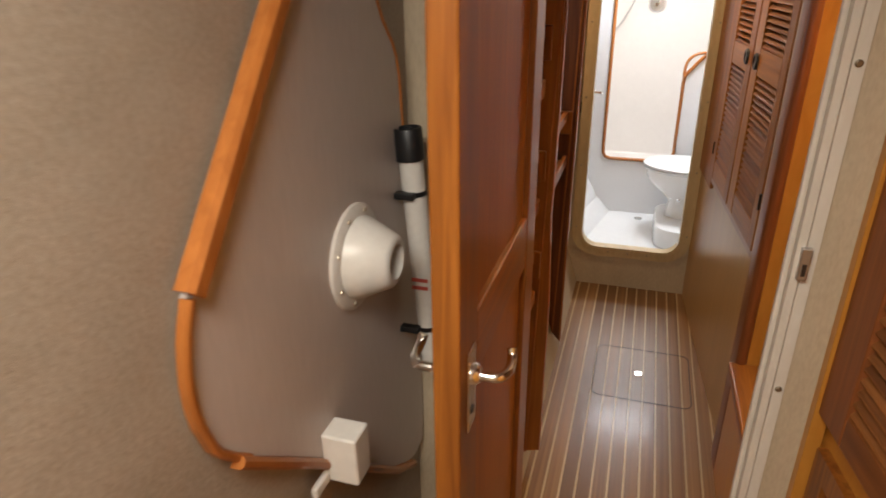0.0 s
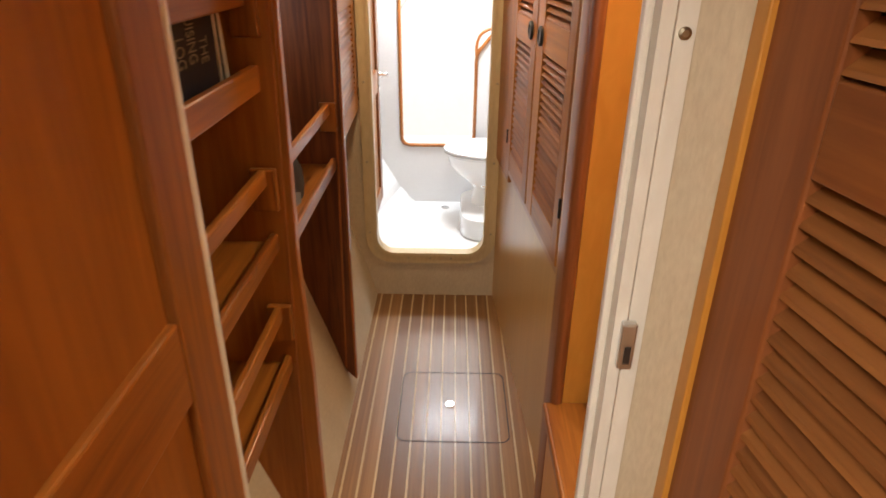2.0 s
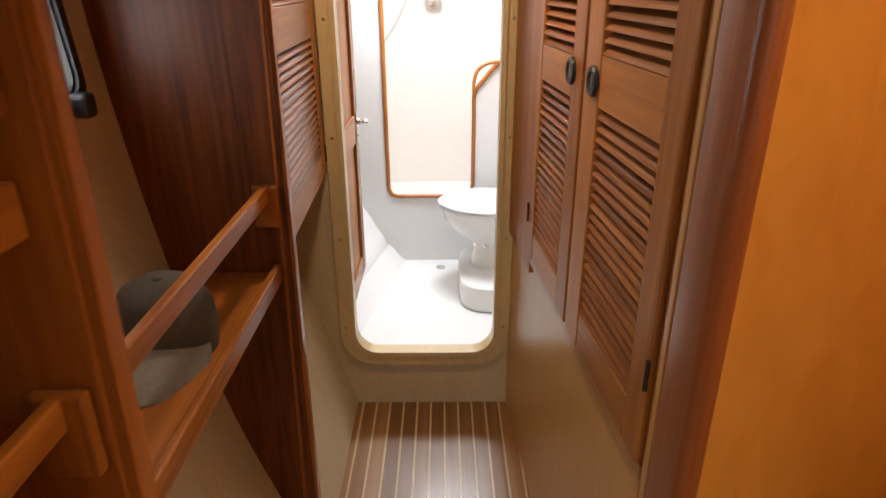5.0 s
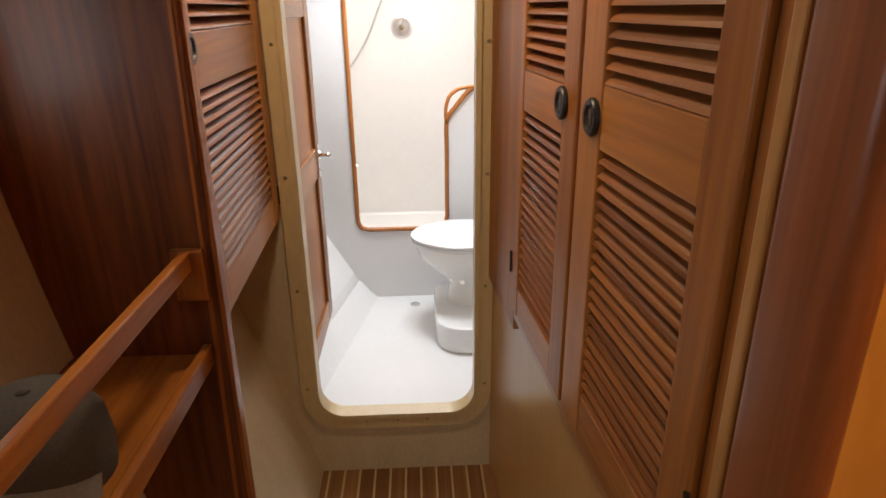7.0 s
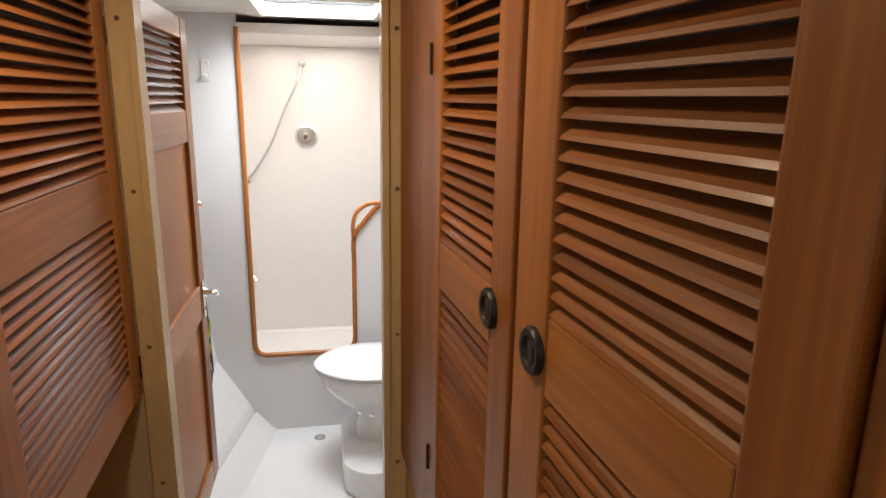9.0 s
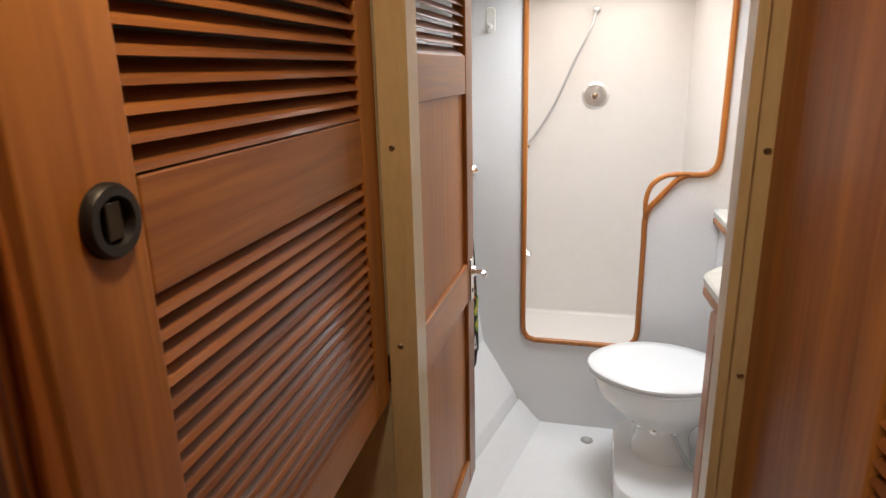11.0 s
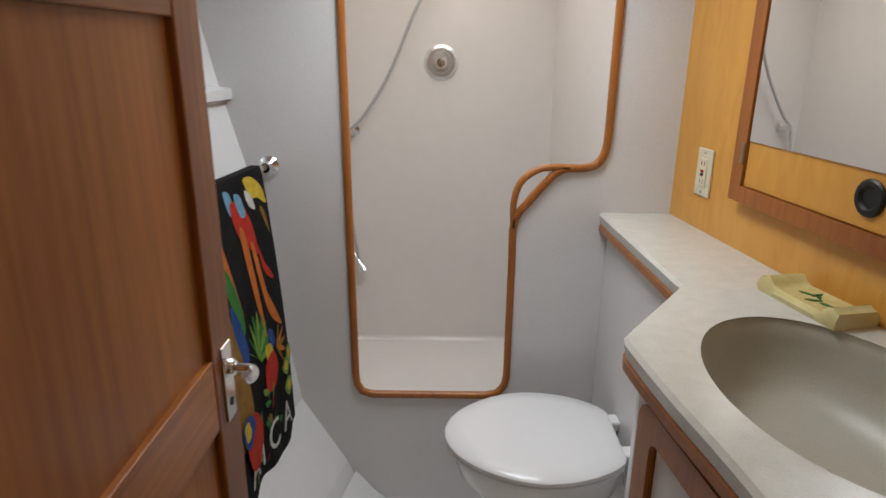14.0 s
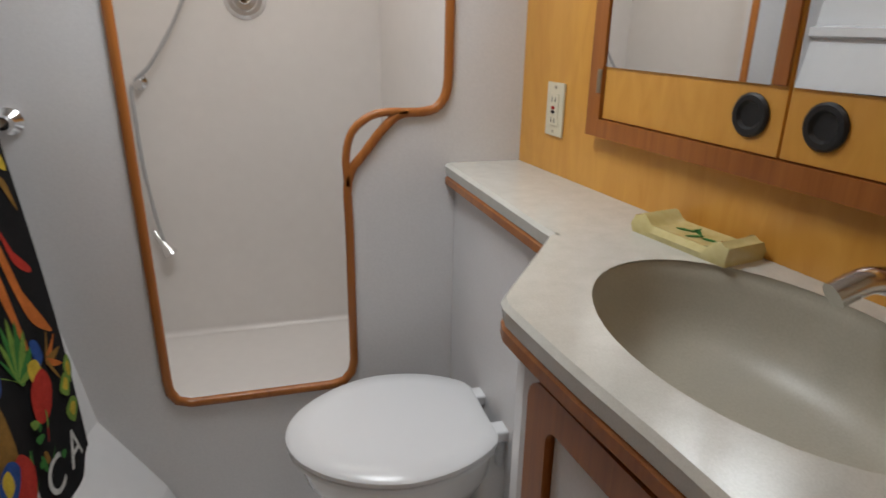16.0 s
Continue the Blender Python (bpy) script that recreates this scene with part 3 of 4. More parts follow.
part("top_rail", box(0.0, 0.59, 0.0, 0.02, 1.603, 1.66), M_TEAK_X, lk, local=True)

# book, cap and portlight
bk = thing("book", "navy cloth-bound log book with faded gilt lettering", "book", (-0.22, 0.78, 1.110), group="books on the shelf")
part("cover", box(-0.194, -0.190, 0.600, 0.888, 1.112, 1.262, 0.001), M_NAVY, bk)
part("cover", box(-0.230, -0.226, 0.600, 0.888, 1.112, 1.262, 0.001), M_NAVY, bk)
part("page_block", box(-0.226, -0.194, 0.605, 0.882, 1.115, 1.259), M_PAPER, bk)
for words, y, z in (("THE", 0.842, 1.176), ("CRUISING", 0.802, 1.205), ("LOG", 0.763, 1.180)):
    me = text_mesh(words, 0.038)
    me.transform(Matrix.Diagonal((0.5, 1, 1, 1)))
    finish(me, M_GILT)
    ob = hang("lettering", me, bk, "gilt lettering")
    ob.matrix_basis = Matrix.Translation((-0.1896, y, z)) @ Matrix(((0, 0, 1), (0, 1, 0), (-1, 0, 0))).to_4x4()
for y, h, t, lean, white in ((0.897, 0.134, 0.006, 2, True), (0.907, 0.136, 0.007, 3, False), (0.918, 0.134, 0.006, 5, True), (0.927, 0.133, 0.005, 7, True)):
    b2 = thing("book", ("thin white-edged booklet" if white else "thin navy booklet") + " standing on the shelf", "book", m=pose(-0.190, y, 1.1112, lean), group="books on the shelf")
    part("page_block", box(-0.15, 0.0, -t / 2 + 0.001, t / 2 - 0.001, 0.001, h - 0.001), M_PAPER if white else M_NAVY, b2, local=True)
    for a in (-t / 2, t / 2 - 0.001):
        part("cover", box(-0.15, 0.0008, a, a + 0.001, 0, h), M_PAPER if white else M_NAVY, b2, local=True)
blue = thing("magazine", "blue and white magazine leaning on the shelf", "magazine", m=pose(-0.180, 0.622, 1.1112, -7, 0, 6), group="books on the shelf")
part("cover", box(-0.14, 0.0, 0, 0.004, 0, 0.12), material("blue_cover", (0.10, 0.20, 0.33), 0.3), blue, local=True)

cap = thing("baseball_cap", "grey cotton baseball cap lying on the shelf", "cap", (-0.235, 1.30, 0.778))
CX, CY = -0.268, 1.345
part("crown", lathe([(0.067, 0.0), (0.070, 0.035), (0.067, 0.068), (0.054, 0.096), (0.028, 0.112), (0.003, 0.116)], (CX, CY, 0.773), (0.05, -0.10, 1), 28), M_CAP, cap, smooth=60)
bm = bmesh.new()
rows = []
for k in range(19):
    a = math.pi * (0.06 + 0.88 * k / 18)
    rows.append([bm.verts.new((CX + 0.067 * math.cos(a) * (1 + 0.10 * f), CY - 0.064 * math.sin(a) - 0.085 * f * math.sin(a) ** 0.6, 0.816 - 0.036 * f - 0.014 * math.cos(a) ** 2 * (1 + f) + dz)) for f, dz in ((0, 0), (0.35, 0.004), (0.7, 0.003), (1, 0), (1, -0.003), (0.5, 0), (0, -0.003))])
for r_, q_ in zip(rows, rows[1:]):
    for i in range(7):
        bm.faces.new((r_[i], r_[(i + 1) % 7], q_[(i + 1) % 7], q_[i]))
bm.faces.new(rows[0])
bm.faces.new(rows[-1][::-1])
part("visor", bm, surface("pale_grey_cotton", (0.14, 0.13, 0.125), (0.21, 0.20, 0.19), (1, 1, 1), 300, 10, (0.85, 0.95), 0.04), cap, "paler grey visor", smooth=50)
part("button", lathe([(0.007, 0), (0.006, 0.004), (0.002, 0.006)], (CX + 0.006, CY - 0.012, 0.886), (0, -0.1, 1), 12), M_CAP, cap)
part("badge", lathe([(0.006, 0), (0.005, 0.002)], (CX + 0.012, CY - 0.072, 0.848), (0.1, -1, 0.1), 12), M_PAPER, cap, "small pale badge")

pl = thing("portlight", "oblong portlight with dark frame in the hull side", "portlight", (-0.41, 1.28, 1.15), kind="structure")
po, pi_ = rounded(1.136, 1.522, 1.090, 1.320, 0.04), rounded(1.152, 1.506, 1.107, 1.303, 0.030)
def leant(bm):
    """Lays an upright piece on the leaning hull side."""
    for v in bm.verts:
        v.co.x += hull_cut(v.co.z)[0]
    return bm
part("frame_ring", leant(ring(po, pi_, "x", -0.004, 0.014)), M_BLACK, pl, "dark rounded frame")
part("inner_bead", leant(ring(rounded(1.151, 1.507, 1.106, 1.304, 0.030), rounded(1.156, 1.502, 1.111, 1.299, 0.026), "x", -0.028, 0.008)), M_BRONZE, pl)
pane = part("pane", leant(slab(rounded(1.155, 1.503, 1.110, 1.300, 0.026), "x", -0.020, -0.016)), M_ACRYL, pl, "clear acrylic pane")
pane.visible_shadow = False
part("latch", box(-0.405, -0.374, 1.460, 1.488, 1.078, 1.114, 0.008, seg=3), M_BLACK, pl, "black plastic latch knob")

# ---- cabin: door and hull liner ----
door = thing("cabin_door", "open varnished teak cabin door with chrome lever handles", "door", (-0.09, 0.515, 0.02))
DX0, DX1, DY0, DY1 = -0.128, -0.096, 0.048, 0.522
part("stile", box(DX0, DX1, DY0, DY0 + 0.078, 0.02, 1.58, 0.003), M_TEAK_Z, door)
part("stile", box(DX0, DX1, DY1 - 0.075, DY1, 0.02, 1.58, 0.003), M_TEAK_Z, door)
for a, b in ((0.02, 0.12), (0.905, 0.995), (1.50, 1.58)):
    part("rail", box(DX0 + 0.001, DX1 - 0.001, DY0 + 0.0785, DY1 - 0.0755, a, b, 0.003), M_TEAK_Y, door)
for a, b in ((0.12, 0.905), (0.995, 1.50)):
    part("panel", box(DX0 + 0.010, DX1 - 0.010, DY0 + 0.0785, DY1 - 0.0755, a, b), M_PANEL, door)


def lever(parent, x, y, z, side, along):
    """A plate with a curved lever, looking along +x or -x."""
    h = part("lock_plate", box(*sorted((x, x + side * 0.003)), y - 0.016, y + 0.016, z - 0.075, z + 0.035, 0.0012), M_CHROME, parent, "chrome lock plate")
    part("lever_handle", tube(smooth_path([(x, y, z), (x + side * 0.030, y, z), (x + side * 0.040, y + along * 0.010, z), (x + side * 0.043, y + along * 0.026, z + 0.001), (x + side * 0.042, y + along * 0.040, z + 0.006), (x + side * 0.040, y + along * 0.045, z + 0.015)]), 0.0062, 12), M_CHROME, h, smooth=60)
    part("rosette", lathe([(0.014, 0), (0.013, 0.006), (0.009, 0.010)], (x + side * 0.003, y, z), (side, 0, 0), 20), M_CHROME, h, smooth=40)
    part("keyhole", lathe([(0.006, 0), (0.006, 0.001)], (x + side * 0.003, y, z - 0.05), (side, 0, 0), 12), M_SEAM_SHADE, h)


lever(door, DX1, 0.090, 0.932, 1, 1)
lever(door, DX0, 0.090, 0.932, -1, 1)

LX = -0.315
lin = thing("hull_liner_panel", "smooth grey liner panel on the cabin hull side", "wall panel", (LX, 0.2, 0.45))
outline = [tuple(p.to_2d()) for p in smooth_path([(-0.088, 1.090, 0), (-0.104, 1.050, 0), (-0.111, 0.997, 0), (-0.103, 0.945, 0), (-0.070, 0.889, 0), (0.076, 0.759, 0), (0.350, 0.500, 0), (0.430, 0.445, 0), (0.490, 0.432, 0), (0.518, 0.470, 0), (0.520, 0.70, 0), (0.496, 0.95, 0), (0.464, 1.123, 0), (0.446, 1.242, 0), (0.381, 1.327, 0), (0.330, 1.50, 0), (0.240, 1.48, 0), (0.115, 1.335, 0)], 4)]
part("panel", slab(outline, "x", LX - 0.012, LX, 0.003), M_LINER, lin)
part("slanted_trim", strip([(LX - 0.004, -0.090, 1.096), (LX - 0.004, 0.111, 1.337), (LX - 0.004, 0.260, 1.515)], 0.027, 0.020, (1, 0, 0)), M_TRIMWOOD, lin, "straight teak edge trim")
part("curved_trim", strip([(LX - 0.006, *p) for p in outline[0:18]], 0.011, 0.012, (1, 0, 0)), M_TRIMWOOD, lin, "bent teak edge trim")
part("lower_trim", strip([(LX - 0.004, -0.068, 0.880), (LX - 0.004, 0.076, 0.752), (LX - 0.004, 0.350, 0.492), (LX - 0.004, 0.44, 0.43)], 0.014, 0.016, (1, 0, 0)), M_TRIMWOOD, lin, "thin teak lower trim")
part("rear_trim", strip([(LX - 0.006, *p) for p in outline[40:57]], 0.005, 0.009, (1, 0, 0)), M_TRIMWOOD, lin, "thin brown edge beading")

fan = thing("vent_cowl", "white conical plastic vent cowl screwed to the liner", "vent", (LX, 0.245, 0.99))
fc = (LX, 0.252, 0.984)
part("flange", lathe([(0.079, 0), (0.079, 0.005), (0.073, 0.009), (0.058, 0.009)], fc, (1, 0, 0), 40), M_PLAST, fan, smooth=40)
part("cone", lathe([(0.062, 0.006), (0.060, 0.018), (0.039, 0.062), (0.032, 0.067), (0.026, 0.067), (0.026, 0.044), (0.01, 0.042)], fc, (1, 0, 0), 40), M_PLAST, fan, smooth=40)
part("mouth", lathe([(0.024, 0.043), (0.024, 0.046)], fc, (1, 0, 0), 30), M_HOSE, fan, "grey inner mouth")
for k in range(8):
    a = math.tau * (k + 0.5) / 8
    part("screw", lathe([(0.004, 0), (0.0035, 0.002)], (LX + 0.008, fc[1] + 0.069 * math.cos(a), fc[2] + 0.069 * math.sin(a)), (1, 0, 0), 10), M_BRASS, fan)

pv = thing("plastic_tube", "white plastic tube with black end cap strapped upright", "tube", (-0.263, 0.442, 0.69))
T0, T1 = Vector((-0.263, 0.442, 0.69)), Vector((-0.2935, 0.440, 1.080))
tv = (T1 - T0).normalized()
part("pipe", lathe([(0.0205, 0), (0.0205, (T1 - T0).length)], T0, tv, 24), M_PLAST, pv, smooth=40)
part("cap", lathe([(0.0240, 0), (0.0240, 0.05), (0.022, 0.053), (0.019, 0.053), (0.019, 0.047)], T1, tv, 24), M_BLACK, pv, "black rubber end cap", smooth=40)
for f in (0.20, 0.855):
    part("strap", lathe([(0.0222, -0.004), (0.0222, 0.004)], T0.lerp(T1, f), tv, 24), M_BLACK, pv, "black strap")
    c = T0.lerp(T1, f)
    part("strap_buckle", box(LX, LX + 0.035, c.y - 0.030, c.y - 0.014, c.z - 0.006, c.z + 0.006, 0.002), M_BLACK, pv)
for k, z in enumerate((0.76, 0.775)):
    part("red_marking", box(-0.292, -0.262, 0.4196, 0.4202, z + 0.09, z + 0.097), material("red_ink", (0.45, 0.08, 0.06), 0.6), pv, "unreadable red print")

wb_ = thing("white_box", "white plastic junction box below the liner", "box", (-0.30, 0.13, 0.69))
part("body", box(LX, -0.262, 0.105, 0.150, 0.695, 0.775, 0.004, seg=3), M_PLAST, wb_)
part("side_flange", box(LX, LX + 0.010, 0.065, 0.1045, 0.697, 0.715, 0.003), M_PLAST, wb_)

# ---- shower room ----
LH = [(-0.150, LOW), (-0.205, -0.05), (-0.335, 0.17), (-0.385, 0.50), (-0.440, 0.87), (-0.487, 1.055), (-0.465, 1.062), (-0.465, 1.088), (-0.497, 1.094), (-0.54, 1.30), (-0.60, 1.72)]
def splayed(bm, k):
    """Leans a long piece outboard towards the doorway."""
    for v in bm.verts:
        v.co.x -= k * (STALL - v.co.y)
    return bm


setting("wall_hull_shower", splayed(sheet(LH, "y", FRONT + 0.026, STALL, 0.03, (-1, -0.3)), 0.20), M_GEL, "moulded white gelcoat hull side with a ledge", "wall")
setting("floor_shower", box(-0.85, 0.95, FRONT + 0.025, STALL, LOW - 0.04, LOW), M_GEL, "white moulded shower room floor", "floor")
setting("trim_floor_cove", splayed(slab([(-0.155, LOW), (-0.085, LOW), (-0.10, LOW + 0.012), (-0.125, LOW + 0.035), (-0.163, LOW + 0.085), (-0.18, LOW + 0.1)], "y", FRONT + 0.026, STALL - 0.001), 0.20), M_GEL, "rounded white cove along the floor edge", "cove", 30)
bm = slab([(-0.95, FRONT + 0.025), (0.95, FRONT + 0.025), (0.95, 4.5), (-0.95, 4.5), (-0.95, 3.67), (0.39, 3.67), (0.39, 3.21), (-0.07, 3.21), (-0.07, 3.66), (-0.95, 3.66)], "z", 1.67, 1.71)
setting("ceiling_shower", bm, M_CEIL, "white shower room headliner round a deck hatch", "ceiling")
ht = thing("deck_hatch", "square deck hatch with bright translucent pane", "hatch", (0.16, 3.44, 1.68), kind="structure")
part("frame_ring", ring(rounded(-0.105, 0.425, 3.175, 3.705, 0.05), rounded(-0.055, 0.375, 3.225, 3.655, 0.04), "z", 1.650, 1.72), M_PLAST, ht, "white hatch surround")
part("gasket", ring(rounded(-0.056, 0.376, 3.224, 3.656, 0.04), rounded(-0.045, 0.365, 3.235, 3.645, 0.035), "z", 1.70, 1.715), M_BLACK, ht, "dark rubber gasket")
setting("backdrop_daylight", box(-0.3, 0.62, 3.0, 3.9, 1.80, 1.81), M_DAY, "bright overcast daylight over the hatch", "backdrop")

# wall in front of the stall, cut to the teak-edged opening
curve = [tuple(p.to_2d()) for p in smooth_path([(0.285, 0.30, 0), (0.286, 0.60, 0), (0.288, 0.735, 0), (0.330, 0.80, 0), (0.385, 0.865, 0), (0.42, 0.886, 0), (0.47, 0.889, 0), (0.505, 0.902, 0), (0.525, 0.945, 0), (0.528, 1.05, 0)], 5)]
foot = [(-0.172, 1.62), (-0.170, 1.0), (-0.168, 0.26), (-0.165, 0.225), (-0.150, 0.200), (-0.120, 0.190), (0.225, 0.190), (0.258, 0.198), (0.278, 0.222), (0.285, 0.255)]
open_line = foot + curve + [(0.530, 1.62)]
bm = slab([(-0.66, LOW), (0.95, LOW), (0.95, 1.67), (0.530, 1.67), *reversed(open_line), (-0.172, 1.67), (-0.66, 1.67)], "y", STALL, STALL + 0.025)
setting("wall_stall_front", bm, M_LAMINATE, "grey-white wall cut out for the shower stall", "wall")
tr = thing("stall_trim", "bent teak edging with a looped grab handle", "trim", (0.05, STALL, 0.19), kind="structure")
part("edging", strip([(x, STALL + 0.004, z) for x, z in open_line], 0.020, 0.016, (0, -1, 0)), M_TRIMWOOD, tr, smooth=50)
loop = smooth_path([(0.286, STALL + 0.004, 0.72), (0.284, STALL + 0.004, 0.79), (0.300, STALL + 0.004, 0.846), (0.340, STALL + 0.004, 0.880), (0.385, STALL + 0.004, 0.890), (0.43, STALL + 0.004, 0.889)], 6)
part("grab_loop", strip(loop, 0.017, 0.016, (0, -1, 0)), M_TRIMWOOD, tr, smooth=50)
SB = 4.45
setting("wall_stall_back", box(-0.36, 0.60, SB, SB + 0.03, 0.0, 1.67), M_STALL, "glossy white back of the shower stall, coloured as warmly lit", "wall")
setting("wall_stall_left", box(-0.36, -0.33, STALL + 0.025, SB, 0.0, 1.67), M_STALL, "glossy white side of the stall, coloured as warmly lit", "wall")
setting("wall_stall_right", slab([(0.575, STALL + 0.025), (0.61, STALL + 0.025), (0.52, SB), (0.48, SB)], "z", 0.0, 1.67), M_STALL, "glossy white side of the stall, coloured as warmly lit", "wall")
setting("floor_stall", box(-0.36, 0.62, STALL + 0.025, SB, 0.02, 0.06), M_STALL, "raised white stall floor", "floor")
setting("ceiling_stall", box(-0.36, 0.62, STALL + 0.026, SB + 0.03, 1.60, 1.64), M_STALL, "white moulded stall top", "ceiling")
setting("trim_stall_cove", slab([(SB - 0.001, 0.061), *[(SB - 0.02 + 0.019 * math.sin(a), 0.08 - 0.019 * math.cos(a)) for a in [math.pi / 2 * k / 8 for k in range(9)]]], "x", -0.329, 0.478), M_STALL, "rounded white cove at the back of the stall", "cove", 40)

vl = thing("shower_valve", "round chrome shower valve with lever", "shower valve", (0.076, SB, 1.145))
part("escutcheon", lathe([(0.062, 0), (0.061, 0.004), (0.050, 0.012), (0.038, 0.012), (0.035, 0.004), (0.0, 0.004)], (0.076, SB, 1.145), (0, -1, 0), 40), material("satin_chrome", (0.85, 0.85, 0.86), 0.30, 1.0), vl, smooth=30)
part("hub", lathe([(0.020, 0.004), (0.020, 0.03), (0.016, 0.036), (0.004, 0.038)], (0.076, SB, 1.145), (0, -1, 0), 28), M_CHROME, vl, smooth=30)
part("lever_handle", tube([(0.076, SB - 0.03, 1.15), (0.082, SB - 0.036, 1.17), (0.088, SB - 0.034, 1.192)], 0.0055, 10), M_CHROME, vl, smooth=60)
hs = thing("shower_hose", "grey metal shower hose looped to its holder", "shower hose", (-0.2, SB - 0.05, 0.9))
part("hose", tube(smooth_path([(0.062, SB - 0.03, 1.50), (0.040, SB - 0.05, 1.42), (-0.025, SB - 0.05, 1.29), (-0.11, SB - 0.05, 1.10), (-0.20, SB - 0.05, 0.96), (-0.258, SB - 0.04, 0.90), (-0.262, SB - 0.05, 0.82), (-0.258, SB - 0.06, 0.66), (-0.246, SB - 0.05, 0.50), (-0.235, SB - 0.04, 0.41)], 8), 0.0058, 10), M_HOSE, hs, smooth=60)
part("holder", lathe([(0.024, 0), (0.023, 0.008), (0.012, 0.012), (0.012, 0.034), (0.015, 0.036), (0.015, 0.046)], (-0.245, SB, 0.905), (0, -1, 0), 24), M_CHROME, hs, "chrome hose holder", smooth=40)
part("hand_shower", lathe([(0.010, -0.05), (0.012, 0.0), (0.020, 0.025), (0.022, 0.04), (0.004, 0.043)], (-0.235, SB - 0.04, 0.405), (0.5, -0.3, -0.8), 20), M_CHROME, hs, "small chrome hand shower", smooth=40)
part("wall_outlet", lathe([(0.018, 0), (0.016, 0.03), (0.010, 0.034)], (0.065, SB, 1.515), (0, -1, 0), 20), M_HOSE, hs, smooth=40)
ck = thing("curtain_track", "white curtain track with hooks inside the opening", "curtain track", (0.535, STALL + 0.05, 0.98))
part("track", box(0.556, 0.562, STALL + 0.04, STALL + 0.046, 0.985, 1.6, 0.001), M_PLAST, ck)
for z in (0.985, 1.055, 1.10, 1.145, 1.19, 1.25):
    part("hook", lathe([(0.007, 0), (0.007, 0.004), (0.003, 0.012)], (0.560, STALL + 0.043, z), (-1, -0.3, 0), 12), M_PLAST, ck)
hk = thing("wall_hook", "small white plastic hook on the stall wall", "hook", (-0.30, STALL, 1.44))
part("plate", slab(rounded(-0.318, -0.284, 1.40, 1.49, 0.014), "y", STALL - 0.006, STALL, 0.002), M_PLAST, hk)
part("peg", lathe([(0.008, 0), (0.007, 0.018), (0.010, 0.022), (0.003, 0.025)], (-0.301, STALL - 0.006, 1.425), (0, -1, 0), 14), M_PLAST, hk)
dr = thing("floor_drain", "small steel drain in the shower room floor", "drain", (0.11, 3.70, LOW))
part("rim", lathe([(0.026, 0), (0.025, 0.003), (0.016, 0.003), (0.015, 0.001)], (0.11, 3.70, LOW), (0, 0, 1), 24), M_CHROME, dr)
part("grate", lathe([(0.0145, 0.0005), (0.0145, 0.002)], (0.11, 3.70, LOW), (0, 0, 1), 20), M_HOSE, dr)

# toilet on its plinth
setting("toilet_plinth", slab(rounded(0.205, 0.640, 3.18, 3.72, 0.13), "z", LOW, -0.065, 0.012), M_GEL, "moulded white plinth under the toilet", "plinth", 40)
tl = thing("toilet", "white porcelain marine toilet with closed lid", "toilet", (0.36, 3.49, -0.065))


def oval(cx, cy, a, b, n=48):
    """An egg outline, blunt towards +x."""
    pts = []
    for i in range(n):
        t = math.tau * i / n
        c, s = math.cos(t), math.sin(t)
        k = 1 - 0.10 * max(0, -c)
        pts.append((cx + a * c if c < 0 else cx + a * min(c * 1.12, 0.93), cy + b * s * k))
    return pts


def loft(rows, bm=None):
    bm = bm or bmesh.new()
    vs = [[bm.verts.new((x, y, z)) for x, y in pts] for pts, z in rows]
    n = len(vs[0])
    for k in range(len(vs) - 1):
        for i in range(n):
            bm.faces.new((vs[k][i], vs[k][(i + 1) % n], vs[k + 1][(i + 1) % n], vs[k + 1][i]))
    bm.faces.new(vs[0][::-1])
    bm.faces.new(vs[-1])
    return bm


TC = (0.325, 3.490)
part("bowl", loft([(oval(0.37, 3.49, 0.105, 0.085), -0.065), (oval(0.37, 3.49, 0.10, 0.080), -0.02), (oval(0.37, 3.49, 0.092, 0.073), 0.03), (oval(0.362, 3.49, 0.118, 0.096), 0.075), (oval(0.345, 3.49, 0.168, 0.140), 0.125), (oval(0.333, 3.49, 0.198, 0.168), 0.175), (oval(0.330, 3.49, 0.208, 0.178), 0.225), (oval(0.330, 3.49, 0.210, 0.180), 0.237)]), M_PORC, tl, smooth=50)
part("seat", loft([(oval(*TC, 0.214, 0.184), 0.2385), (oval(*TC, 0.220, 0.190), 0.243), (oval(*TC, 0.220, 0.190), 0.252), (oval(*TC, 0.214, 0.184), 0.2555)]), M_SEAT, tl, smooth=40)
part("lid", loft([(oval(*TC, 0.216, 0.187), 0.257), (oval(*TC, 0.224, 0.195), 0.261), (oval(*TC, 0.224, 0.195), 0.270), (oval(*TC, 0.216, 0.187), 0.2765), (oval(*TC, 0.17, 0.145), 0.279)]), M_SEAT, tl, smooth=40)
for y in (3.425, 3.565):
    part("hinge", box(0.520, 0.566, y - 0.022, y + 0.022, 0.240, 0.268, 0.006, seg=3), M_SEAT, tl)
    part("hinge_post", lathe([(0.010, 0), (0.010, 0.15)], (0.552, y, 0.09), (0, 0, 1), 14), M_SEAT, tl)
for dx, dy in ((-0.080, -0.045), (-0.035, -0.078), (0.03, -0.080)):
    part("bolt", lathe([(0.013, 0), (0.012, 0.008), (0.006, 0.012)], (0.37 + dx, 3.49 + dy, 0.06), (dx, dy, 0), 14), M_CHROME, tl, smooth=40)
part("back_housing", box(0.50, 0.60, 3.41, 3.57, -0.064, 0.18, 0.03, seg=4), M_PORC, tl, smooth=50)
